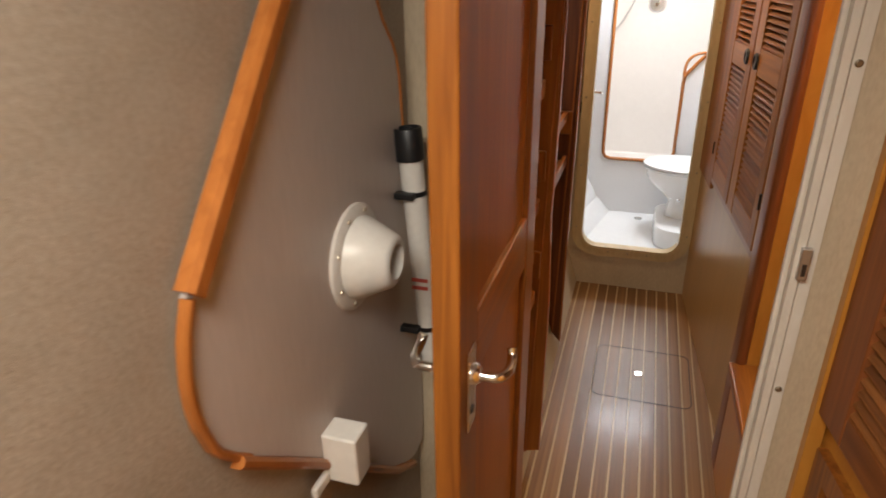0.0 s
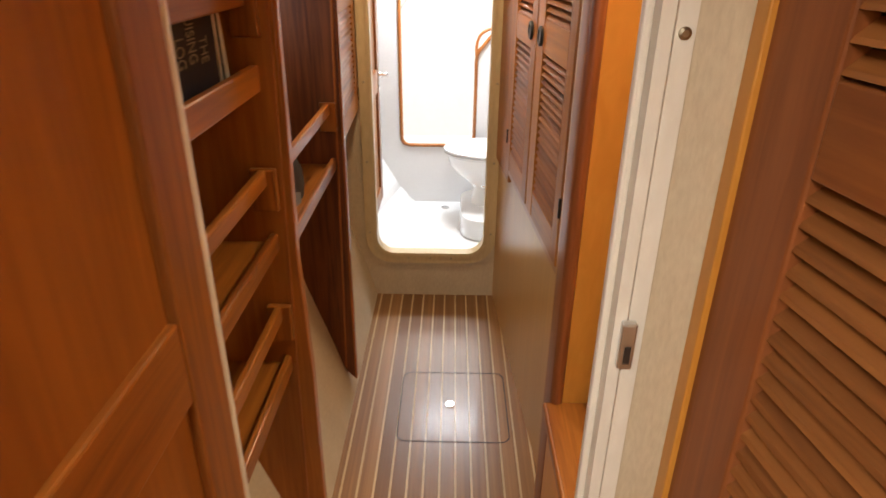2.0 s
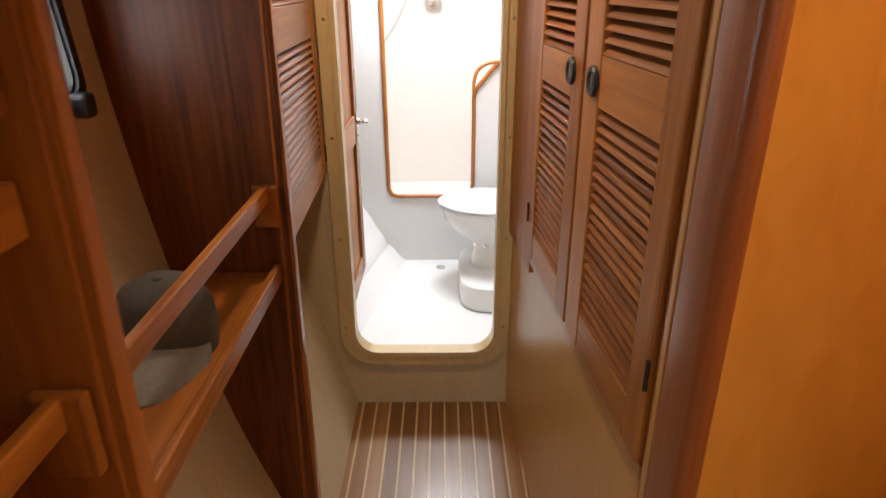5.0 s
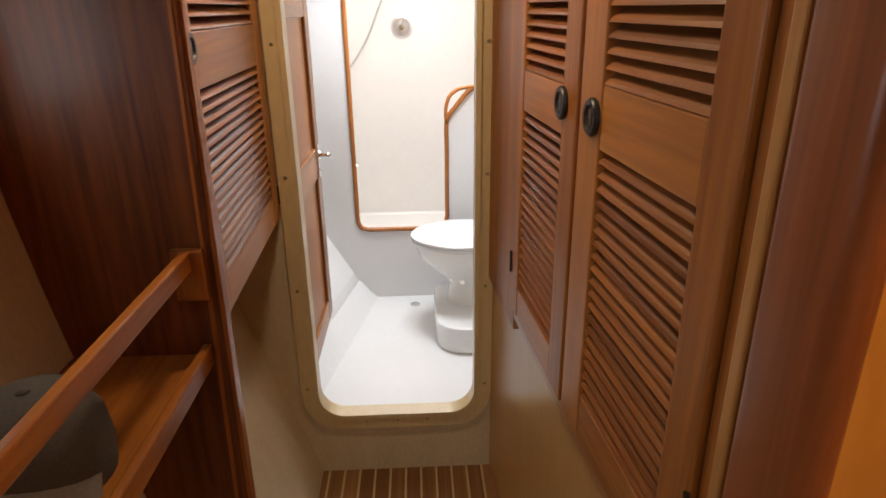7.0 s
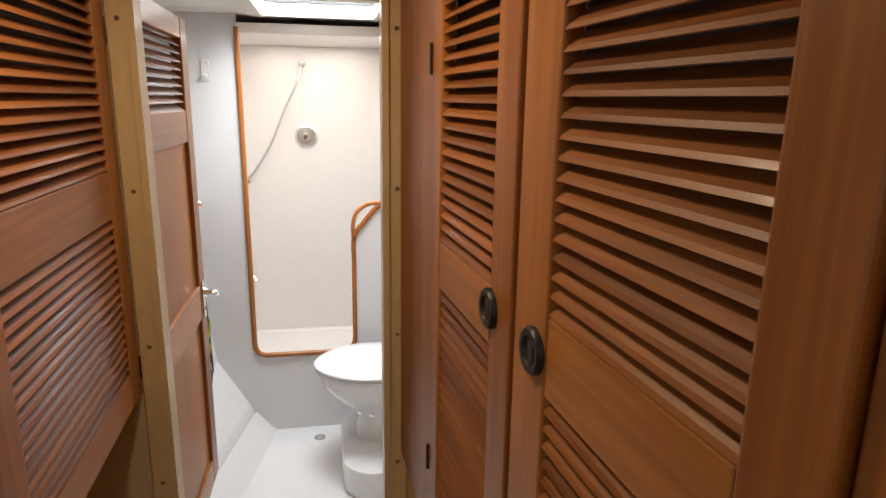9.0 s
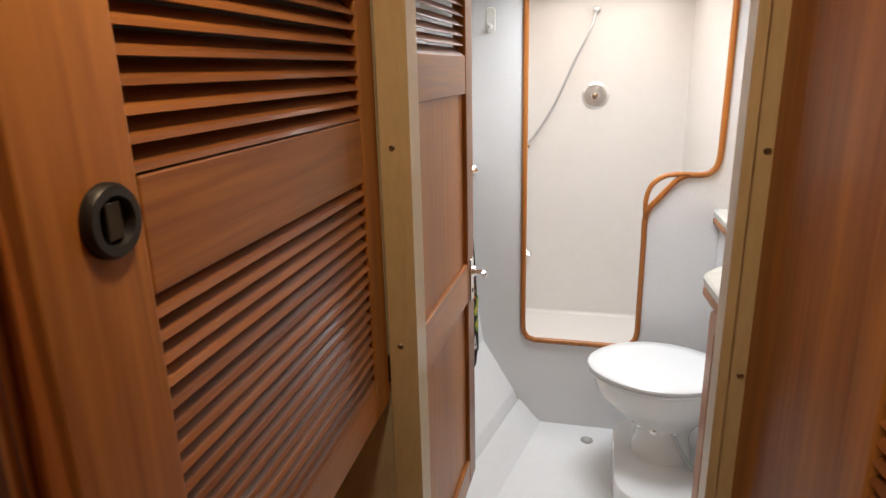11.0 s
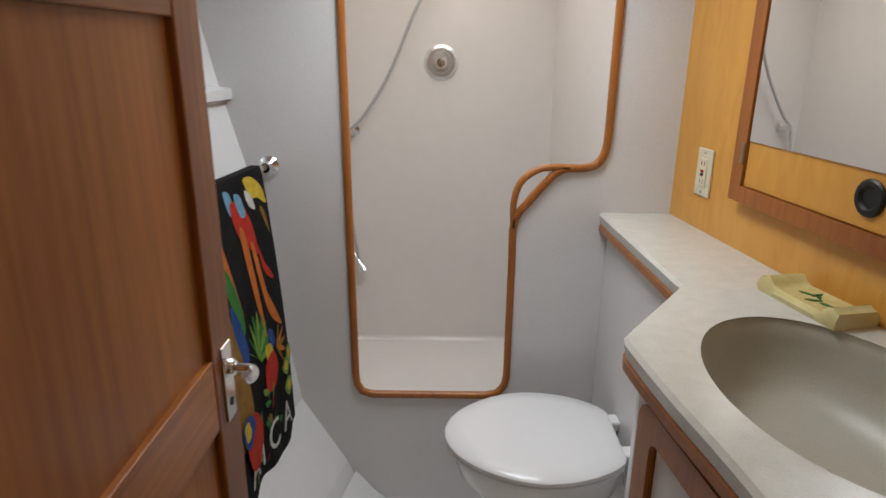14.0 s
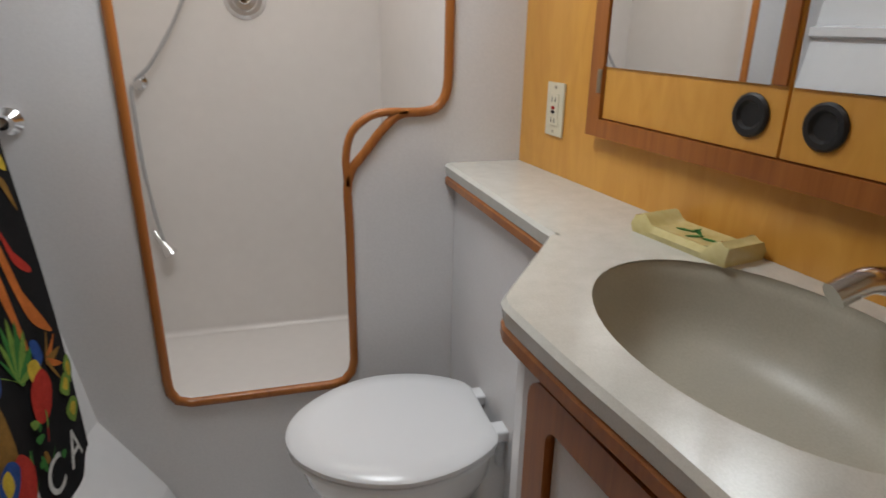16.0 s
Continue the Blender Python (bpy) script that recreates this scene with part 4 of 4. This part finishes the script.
part("pipe", tube(smooth_path([(0.40, 3.40, 0.05), (0.43, 3.365, 0.0), (0.47, 3.36, -0.04), (0.54, 3.38, -0.05)]), 0.008, 10), M_HOSE, tl, smooth=60)

# vanity: counter, sink, front and doors
YW = basis((0.715, 3.805), (0.715 + 0.13 * 1.5, 2.305))
bm = box(0, 1.547, 0.0, 0.03, LOW, 1.67)
bm.transform(YW)
setting("wall_vanity", bm, M_GOLD, "golden veneer wall behind the vanity", "wall")


def wall_x(y):
    return 0.715 + 0.13 * (3.805 - y)


ct = thing("vanity_counter", "speckled cream counter with moulded oval sink and teak edging", "counter", (0.6, 3.0, 0.765))
edge = [(0.522, STALL - 0.001), (0.546, 3.275), (0.540, 3.242), (0.400, 3.055), (0.380, 3.020), (0.379, 2.985), (0.392, 2.85), (0.412, 2.70), (0.428, 2.50), (0.430, 2.30)]
edge = [tuple(p.to_2d()) for p in smooth_path([(*p, 0) for p in edge], 4)]
back = [(wall_x(2.30) - 0.001, 2.30), (wall_x(STALL) - 0.001, STALL - 0.001)]
SC, SA, SBB = (0.628, 2.865), 0.165, 0.240
hole = [(SC[0] + SA * math.cos(math.tau * k / 48), SC[1] + SBB * math.sin(math.tau * k / 48)) for k in range(48)]
hole.sort(key=lambda p: math.atan2((p[1] - SC[1]) / SBB, (p[0] - SC[0]) / SA))
bm = bmesh.new()
rim_pts = edge + back


def counter_ring(z, inset=0.0):
    vs = []
    for x, y in rim_pts:
        vs.append(bm.verts.new((x + (inset if x < wall_x(y) - 0.01 else 0), y, z)))
    return vs


r0, r1, r2 = counter_ring(0.735, 0.004), counter_ring(0.758, 0.0), counter_ring(0.765, 0.007)
for a, b in ((r0, r1), (r1, r2)):
    for i in range(len(a)):
        bm.faces.new((a[i], a[(i + 1) % len(a)], b[(i + 1) % len(a)], b[i]))
hv = [bm.verts.new((x, y, 0.765)) for x, y in hole]
# hv runs round from -pi; its quarter points are the ends nearest to and farthest from the doorway
near_, far_ = min(range(48), key=lambda i: hole[i][1]), max(range(48), key=lambda i: hole[i][1])
ne = len(edge)
low_side = [hv[i % 48] for i in range(far_, near_ + 49) if SC[0] - 1 < hole[i % 48][0] <= SC[0] + 1e-6 or i in (far_, near_ + 48)]
high_side = [hv[i] for i in range(near_, far_ + 1)]
bm.faces.new(r2[:ne] + low_side[::-1])
bm.faces.new([r2[ne - 1], *r2[ne:], r2[0], *high_side[::-1]])
part("top", bm, M_COUNTER, ct, smooth=35)
rows = []
for k, z in ((1.0, 0.765), (1.01, 0.761), (0.985, 0.752), (0.965, 0.735), (0.93, 0.70), (0.84, 0.665), (0.66, 0.640), (0.40, 0.628), (0.12, 0.624)):
    rows.append(([(SC[0] + SA * k * math.cos(math.tau * i / 48), SC[1] + SBB * k * math.sin(math.tau * i / 48)) for i in range(48)], z))
bm = loft(rows)
bm.faces.ensure_lookup_table()
bmesh.ops.delete(bm, geom=[f for f in bm.faces if len(f.verts) > 4 and all(abs(v.co.z - 0.765) < 1e-4 for v in f.verts)], context="FACES")
sk = part("sink", bm, M_SINK, ct, "beige oval bowl", smooth=60)
part("drain", lathe([(0.022, 0), (0.021, 0.003), (0.012, 0.002)], (SC[0], SC[1], 0.6245), (0, 0, 1), 24), M_CHROME, sk)
part("edging", strip([(x + 0.014, y, 0.7135) for x, y in edge], 0.024, 0.0215, (0, 0, 1)), M_TRIMWOOD, ct, "teak edging under the counter")

vf = thing("vanity_cabinet", "white vanity cabinet with teak-framed door", "vanity", (0.55, 2.8, LOW))
face = [(0.548, STALL - 0.002), (0.566, 3.262), (0.425, 3.065), (0.407, 3.00), (0.440, 2.70), (0.452, 2.30), (0.95, 2.30), (0.74, STALL - 0.002)]
bm = bmesh.new()
lo_, hi_ = [bm.verts.new((x, y, LOW)) for x, y in face], [bm.verts.new((x, y, 0.722)) for x, y in face]
for i in range(5):
    bm.faces.new((lo_[i], lo_[i + 1], hi_[i + 1], hi_[i]))
part("body", bm, M_LAMINATE, vf)
VM = basis((0.412, 2.955), (0.440, 2.70))
vd = hang("door", bpy.data.meshes.new("door"), vf)
vd.data.materials.append(M_LAMINATE)
bm = box(0.05, 0.40, -0.010, -0.002, 0.06, 0.66)
bm.transform(VM)
bm.to_mesh(vd.data)
bm.free()
bm = ring(rounded(0.0, 0.44, 0.0, 0.700, 0.03), rounded(0.045, 0.395, 0.045, 0.655, 0.02), "y", -0.020, -0.001)
bm.transform(VM)
part("door_frame", bm, M_TRIMWOOD, vd, "rounded teak door frame")
bm = slab(rounded(0.075, 0.125, 0.475, 0.555, 0.0249), "y", -0.016, -0.010, 0.002)
bm.transform(VM)
part("latch", bm, M_IVORY, vd, "oval ivory latch")
bm = slab(rounded(0.088, 0.112, 0.492, 0.538, 0.0119), "y", -0.020, -0.016, 0.002)
bm.transform(VM)
part("latch_button", bm, M_PLAST, vd)

fa = thing("faucet", "polished chrome basin faucet at the sink's rim", "faucet", (0.79, 2.84, 0.765))
part("base", lathe([(0.020, 0), (0.020, 0.006), (0.017, 0.014), (0.016, 0.05), (0.020, 0.066), (0.016, 0.078), (0.004, 0.082)], (0.817, 2.850, 0.765), (0, 0, 1), 28), M_CHROME, fa, smooth=40)
part("spout", tube(smooth_path([(0.814, 2.852, 0.790), (0.795, 2.858, 0.812), (0.760, 2.866, 0.818), (0.722, 2.872, 0.800)]), 0.0165, 16), M_CHROME, fa, smooth=60)
part("handle", lathe([(0.014, 0), (0.016, 0.02), (0.010, 0.028)], (0.817, 2.850, 0.846), (-0.2, 0, 1), 20), M_CHROME, fa, smooth=40)

so = thing("soap_dish", "pale yellow ceramic soap dish with green leaves", "soap dish", m=YW @ pose(0.655, -0.055, 0.765, 0, 0, 4))
bm = bmesh.new()
L_, N_ = 0.185, 24
prof = lambda s: 0.019 + 0.015 * math.sin(math.pi * min(max((abs(s) - 0.62) / 0.38, 0), 0.8))
rows = []
for k in range(N_ + 1):
    s = -1 + 2 * k / N_
    h = prof(s)
    x = s * L_ / 2
    rows.append([bm.verts.new(p) for p in ((x, -0.040, 0), (x * 1.02, -0.043, h * 0.5), (x, -0.036, h), (x, -0.022, h * (0.92 if abs(s) < 0.8 else 1.0)), (x, 0.022, h * (0.92 if abs(s) < 0.8 else 1.0)), (x, 0.036, h), (x * 1.02, 0.043, h * 0.5), (x, 0.040, 0))])
for k in range(N_):
    for i in range(8):
        bm.faces.new((rows[k][i], rows[k][(i + 1) % 8], rows[k + 1][(i + 1) % 8], rows[k + 1][i]))
bm.faces.new(rows[0][::-1])
bm.faces.new(rows[-1])
part("dish", bm, surface("yellow_glaze", (0.56, 0.47, 0.19), (0.66, 0.58, 0.28), (1, 1, 1), 60, 14, (0.1, 0.2), 0.004, 0.5), so, "", True, 50)
for k, (x, y, a) in enumerate(((-0.02, 0.0, 20), (0.0, 0.008, -30), (0.035, -0.006, 15), (0.01, -0.012, 60), (-0.008, 0.012, 100))):
    leaf = slab([(-0.014, 0), (-0.005, 0.004), (0.005, 0.0035), (0.015, 0), (0.005, -0.0035), (-0.005, -0.004)], "z", 0.0, 0.001)
    leaf.transform(pose(x, y, 0.0180, 0, 0, a))
    part("leaf_motif", leaf, PRINT["green"], so, "painted green leaf", True)

# outlet, mirror cabinet and lamp on the golden wall
ou = thing("power_outlet", "ivory safety outlet with test buttons", "outlet", m=YW)
part("plate", box(0.120, 0.187, -0.006, -0.0005, 0.850, 0.966, 0.002), M_IVORY, ou, local=True)
part("insert", box(0.137, 0.170, -0.009, -0.006, 0.874, 0.942, 0.001), material("ivory_insert", (0.72, 0.66, 0.50), 0.3), ou, local=True)
for z, mt in ((0.903, M_BLACK), (0.912, PRINT["red"])):
    part("button", box(0.148, 0.159, -0.0112, -0.009, z - 0.003, z + 0.003), mt, ou, local=True)
for z in (0.885, 0.930):
    for u in (0.147, 0.160):
        part("slot", box(u - 0.001, u + 0.001, -0.0096, -0.0088, z - 0.005, z + 0.005), M_SEAM_SHADE, ou, local=True)
for z in (0.860, 0.956):
    part("screw", lathe([(0.003, 0), (0.0025, 0.0015)], (0.1535, -0.006, z), (0, -1, 0), 10), M_BRASS, ou, local=True)
mc = thing("mirror_cabinet", "golden wood mirror cabinet with teak frame", "mirror cabinet", m=YW)
part("surround", ring([(0.303, 0.880), (1.20, 0.880), (1.20, 1.58), (0.303, 1.58)], [(0.342, 0.914), (1.155, 0.914), (1.155, 1.54), (0.342, 1.54)], "y", -0.026, -0.001), M_TRIMWOOD, mc, "teak surround", True)
for a, b, pu in ((0.345, 0.743, 0.689), (0.747, 1.152, 0.806)):
    dd = part("door", box(a, b, -0.020, -0.004, 0.916, 1.537, 0.0015), M_GOLD, mc, "golden veneer door", True)
    part("mirror_pane", box(a + 0.004, b - 0.028 if a < 0.5 else b - 0.004, -0.0235, -0.0205, 1.012, 1.53), M_MIRROR, dd, "mirror glass", True)
    if a < 0.5:
        part("mirror_edge", box(b - 0.026, b - 0.002, -0.025, -0.0205, 1.012, 1.53, 0.002), M_TRIMWOOD, dd, "teak mirror edge", True)
    part("finger_pull", lathe([(0.0315, 0), (0.0315, 0.003), (0.028, 0.006), (0.021, 0.006), (0.017, 0.001), (0.004, 0.0005)], (pu, -0.0205, 0.968), (0, -1, 0), 32), M_BLACK, dd, "round black finger pull", True, 40)
for z in (0.985, 1.42):
    part("hinge", box(0.330, 0.342, -0.029, -0.0262, z - 0.022, z + 0.022, 0.001), M_BRASS, mc, "dull steel hinge", True)

# shower room door, folded in along the hull side
bd = thing("shower_door", "open teak door with louvre vent and chrome lever", "door", (-0.19, 2.32, 0.17))
BX0, BX1, BY0, BY1 = -0.222, -0.192, 2.320, 2.905
part("stile", box(BX0, BX1, BY0, BY0 + 0.085, 0.185, 1.545, 0.003), M_TEAK_Z, bd)
part("stile", box(BX0, BX1, BY1 - 0.072, BY1, 0.185, 1.545, 0.003), M_TEAK_Z, bd)
for a, b in ((0.185, 0.26), (0.715, 0.815), (1.222, 1.305), (1.49, 1.545)):
    part("rail", box(BX0 + 0.001, BX1 - 0.001, BY0 + 0.0855, BY1 - 0.0725, a, b, 0.002), M_TEAK_Y, bd)
for a, b in ((0.26, 0.715), (0.815, 1.222)):
    part("panel", box(BX0 + 0.010, BX1 - 0.010, BY0 + 0.0855, BY1 - 0.0725, a, b), M_PANEL, bd)
me = slat_mesh(0.43, 0.026, 0.005, 38, -1)
for k in range(9):
    hang("slat", me, bd, m=Matrix.Translation(((BX0 + BX1) / 2, BY0 + 0.083, 1.313 + 0.0205 * k)) @ pose(0, 0, 0, 0, 0, 90))
lever(bd, BX1, 2.872, 0.785, 1, -1)
lever(bd, BX0, 2.872, 0.785, -1, -1)
for z in (0.27, 0.33, 1.36, 1.42):
    part("hinge", box(-0.196, -0.186, 2.308, 2.322, z - 0.018, z + 0.018, 0.001), M_CHROME, bd, "chrome hinge")

# towel rail and towel
RX, RZ = -0.380, 0.888
rl = thing("towel_rail", "chrome towel rail on the shower room hull side", "towel rail", (RX, 3.2, RZ))
part("bar", tube([(RX - 0.12 * (STALL - 2.42), 2.42, RZ), (RX, STALL - 0.004, RZ)], 0.0085, 16), M_CHROME, rl, smooth=60)
part("end_flange", lathe([(0.027, 0), (0.027, 0.006), (0.020, 0.012), (0.013, 0.020), (0.013, 0.045)], (RX, STALL, RZ), (0, -1, 0), 28), M_CHROME, rl, smooth=40)
part("end_flange", lathe([(0.027, 0), (0.027, 0.006), (0.020, 0.012), (0.013, 0.020), (0.013, 0.045)], (-0.735, 2.43, RZ), (1, 0, 0), 28), M_CHROME, rl, smooth=40)
part("standoff", tube([(-0.735, 2.43, RZ), (RX - 0.12 * (STALL - 2.43), 2.43, RZ)], 0.0085, 14), M_CHROME, rl, smooth=60)
TY0, TY1 = 3.12, 3.735


def drape(u, v, lift=0.0):
    """The towel's face: u along the rail, v from the bar (0) down to the hem (1)."""
    y = TY0 + (TY1 - 0.02 * (1 - v) ** 2 - TY0) * u
    fold = 0.010 * math.sin(u * 15 + 0.8 + v * 1.2) * (0.04 + 0.5 * v) + 0.002 * v * math.sin(u * 34 + v * 3)
    z = RZ + 0.015 - v * (0.80 + 0.02 * math.sin(u * 5))
    x = RX + 0.014 + 0.02 * math.sin(v * 2.6) + 0.03 * v * v + fold - 0.12 * (STALL - y)
    if v < 0.03:
        x -= 0.004 * (1 - v / 0.03)
    return Vector((x + lift, y, z))


tw = thing("beach_towel", "black beach towel with tropical bird print over the rail", "towel", (RX, 3.4, 0.12))
bm, NU, NV = bmesh.new(), 70, 60
grid = [[bm.verts.new(drape(i / NU, j / NV)) for i in range(NU + 1)] for j in range(NV + 1)]
hind = [[bm.verts.new(drape(i / NU, j / NV) + Vector((-0.030 if j else -0.025, 0.002, 0))) for i in range(NU + 1)] for j in range(NV + 1)]
for g in (grid, hind):
    for j in range(NV):
        for i in range(NU):
            bm.faces.new((g[j][i], g[j][i + 1], g[j + 1][i + 1], g[j + 1][i]))
for i in range(NU):
    bm.faces.new((grid[0][i], grid[0][i + 1], hind[0][i + 1], hind[0][i]))
part("cloth", bm, M_TOWEL, tw, smooth=60)


def printed(color, pts, steps=4):
    """A patch of print that follows the cloth."""
    ring_ = smooth_path([(*p, 0) for p in pts], steps, True)
    c = sum(ring_, Vector()) / len(ring_)
    b = bmesh.new()
    rows = []
    for k in range(1, 7):
        rows.append([b.verts.new(drape(min(max(c.x + (p.x - c.x) * k / 6, 0), 1), min(max(c.y + (p.y - c.y) * k / 6, 0), 1), 0.0012 + printed.lift)) for p in ring_])
    n = len(ring_)
    mid_ = b.verts.new(drape(c.x, c.y, 0.0012 + printed.lift))
    for i in range(n):
        b.faces.new((mid_, rows[0][i], rows[0][(i + 1) % n]))
    for r, q in zip(rows, rows[1:]):
        for i in range(n):
            b.faces.new((r[i], r[(i + 1) % n], q[(i + 1) % n], q[i]))
    part("print", b, PRINT[color], tw, smooth=60)
    printed.lift += 0.00012


printed.lift = 0.0
printed("ochre", [(0.0, 0.02), (0.12, 0.04), (0.36, 0.06), (0.45, 0.20), (0.53, 0.45), (0.59, 0.66), (0.56, 0.76), (0.34, 0.78), (0.12, 0.72), (0.0, 0.66)])
printed("blue", [(0.30, 0.03), (0.44, 0.03), (0.50, 0.12), (0.52, 0.22), (0.44, 0.17), (0.36, 0.10)])
printed("orange", [(0.44, 0.03), (0.50, 0.02), (0.55, 0.18), (0.60, 0.33), (0.62, 0.40), (0.55, 0.30), (0.49, 0.16)])
printed("green", [(0.50, 0.22), (0.56, 0.26), (0.62, 0.40), (0.60, 0.46), (0.53, 0.34)])
printed("blue", [(0.52, 0.34), (0.57, 0.40), (0.62, 0.52), (0.58, 0.56), (0.52, 0.44)])
printed("sky", [(0.62, 0.03), (0.67, 0.04), (0.69, 0.10), (0.65, 0.10)])
printed("red", [(0.66, 0.07), (0.75, 0.08), (0.81, 0.16), (0.82, 0.26), (0.75, 0.22), (0.68, 0.16)])
printed("orange", [(0.70, 0.16), (0.74, 0.18), (0.765, 0.40), (0.775, 0.56), (0.74, 0.44), (0.715, 0.30)])
printed("orange", [(0.77, 0.22), (0.80, 0.24), (0.82, 0.40), (0.90, 0.50), (0.93, 0.55), (0.84, 0.49), (0.795, 0.38)])
printed("red", [(0.82, 0.22), (0.84, 0.28), (0.92, 0.36), (0.90, 0.37), (0.84, 0.32)])
printed("sky", [(0.70, 0.05), (0.75, 0.06), (0.77, 0.12), (0.73, 0.12)])
printed("yellow", [(0.80, 0.02), (0.88, 0.02), (0.96, 0.07), (0.97, 0.12), (0.90, 0.09), (0.84, 0.08)])
printed("white", [(0.79, 0.05), (0.84, 0.07), (0.86, 0.12), (0.81, 0.10)])
printed("ochre", [(0.90, 0.12), (0.94, 0.14), (0.96, 0.22), (0.93, 0.18)])
for k in range(9):
    a = radians(-160 + 20 * k)
    cx, cy, r = 0.70, 0.58, 0.16
    e = (cx + 0.6 * r * math.cos(a), cy + r * math.sin(a))
    printed("green" if k % 2 else "lime", [(cx - 0.012, cy), (0.5 * (cx + e[0]) - 0.012, 0.5 * (cy + e[1]) - 0.01), e, (0.5 * (cx + e[0]) + 0.014, 0.5 * (cy + e[1]) + 0.01), (cx + 0.012, cy + 0.01)], 3)
printed("blue", [(0.78, 0.52), (0.82, 0.53), (0.83, 0.58), (0.79, 0.59)])
printed("yellow", [(0.74, 0.56), (0.79, 0.57), (0.80, 0.62), (0.74, 0.61)])
printed("red", [(0.72, 0.62), (0.80, 0.60), (0.83, 0.66), (0.78, 0.72), (0.71, 0.71)])
for k in range(6):
    a = radians(-60 + 30 * k)
    cx, cy = 0.84, 0.60
    e = (cx + 0.10 * math.cos(a), cy + 0.09 * math.sin(a))
    printed("orange" if k % 2 else "ochre", [(cx, cy - 0.01), (0.5 * (cx + e[0]), 0.5 * (cy + e[1]) - 0.008), e, (0.5 * (cx + e[0]), 0.5 * (cy + e[1]) + 0.012), (cx, cy + 0.01)], 3)
for pts in ([(0.86, 0.70), (0.91, 0.67), (0.95, 0.70), (0.91, 0.74)], [(0.92, 0.66), (0.98, 0.64), (0.995, 0.69), (0.95, 0.72)], [(0.86, 0.77), (0.92, 0.75), (0.975, 0.79), (0.90, 0.82)]):
    printed("lime", pts)
    cx, cy = sum(p[0] for p in pts) / 4, sum(p[1] for p in pts) / 4
    printed("yellow", [(cx + (p[0] - cx) * 0.55, cy + (p[1] - cy) * 0.55) for p in pts])
rng = random.Random(4)
for k in range(34):
    cx, cy = rng.uniform(0.50, 0.80), rng.uniform(0.70, 0.90)
    if cx + cy > 1.62:
        continue
    a, r = rng.uniform(0, math.tau), rng.uniform(0.02, 0.05)
    e = (cx + r * math.cos(a), cy + r * math.sin(a))
    printed(rng.choice(["green", "green", "lime", "green", "ochre", "red"]), [(cx, cy - 0.008), (0.5 * (cx + e[0]) + 0.008, 0.5 * (cy + e[1]) - 0.01), e, (0.5 * (cx + e[0]) - 0.008, 0.5 * (cy + e[1]) + 0.01)], 3)
printed("green", [(0.33, 0.20), (0.42, 0.19), (0.45, 0.27), (0.38, 0.30), (0.33, 0.26)])
printed("white", [(0.36, 0.24), (0.41, 0.23), (0.43, 0.29), (0.38, 0.31)])
printed("red", [(0.46, 0.74), (0.56, 0.70), (0.63, 0.78), (0.58, 0.87), (0.48, 0.86)])
printed("blue", [(0.43, 0.70), (0.50, 0.68), (0.55, 0.73), (0.48, 0.78), (0.44, 0.75)])
printed("yellow", [(0.45, 0.70), (0.49, 0.695), (0.50, 0.74), (0.46, 0.75)])
for ch, u in zip("AICA", (0.53, 0.625, 0.725, 0.865)):
    me = text_mesh(ch, 0.118)
    for v in me.vertices:
        lift = 0.0035 if v.co.z > 0 else 0.0028
        v.co = drape(u + 0.8 * v.co.x / 0.625, 0.885 - v.co.y / 0.80, lift)
    finish(me, PRINT["white"])
    hang("letter", me, tw, "white printed letter")

# ---- corridor floor: planks, holly strips, hatch ----
fl = tagged(hang("floor", bpy.data.meshes.new("floor")), "teak and holly striped corridor floor with a lift-out hatch", "floor", "", "structure")
bm = box(-0.60, 0.75, -1.6, FRONT, -0.009, -0.0065)
bm.to_mesh(fl.data)
bm.free()
finish(fl.data, M_SEAM_SHADE)
PITCH, HW = 0.0436, 0.0056


def unit(x0, x1, mat):
    bm = box(x0, x1, -0.5, 0.5, -0.0065, 0.0)
    me = bpy.data.meshes.new("plank")
    bm.to_mesh(me)
    bm.free()
    finish(me, mat)
    return me


PL, HO = unit(0.0003, PITCH - HW - 0.0003, M_PLANK), unit(PITCH - HW, PITCH, M_HOLLY)
for k in range(-10, 16):
    x = -0.0007 + k * PITCH
    for y0, y1 in ((-1.6, FRONT - 0.001),):
        hang("plank", PL, fl, m=Matrix.Translation((x, (y0 + y1) / 2, 0)) @ Matrix.Diagonal((1, y1 - y0, 1, 1)))
        hang("holly_strip", HO, fl, m=Matrix.Translation((x, (y0 + y1) / 2, 0)) @ Matrix.Diagonal((1, y1 - y0, 1, 1)))
h_o, h_i = rounded(-0.004, 0.333, 1.377, 1.712, 0.03), rounded(-0.0005, 0.3295, 1.3805, 1.7085, 0.028)
part("hatch_seam", ring(h_o, h_i, "z", -0.001, 0.0006), M_SEAM_SHADE, fl, "dark seam of the lift-out hatch")
kb = thing("hatch_pull", "round bright steel lift ring in the floor hatch", "floor pull", (0.154, 1.546, 0))
part("plate", lathe([(0.017, 0), (0.016, 0.002), (0.012, 0.0025), (0.004, 0.0025)], (0.154, 1.546, 0.0005), (0, 0, 1), 28), M_CHROME, kb, smooth=40)
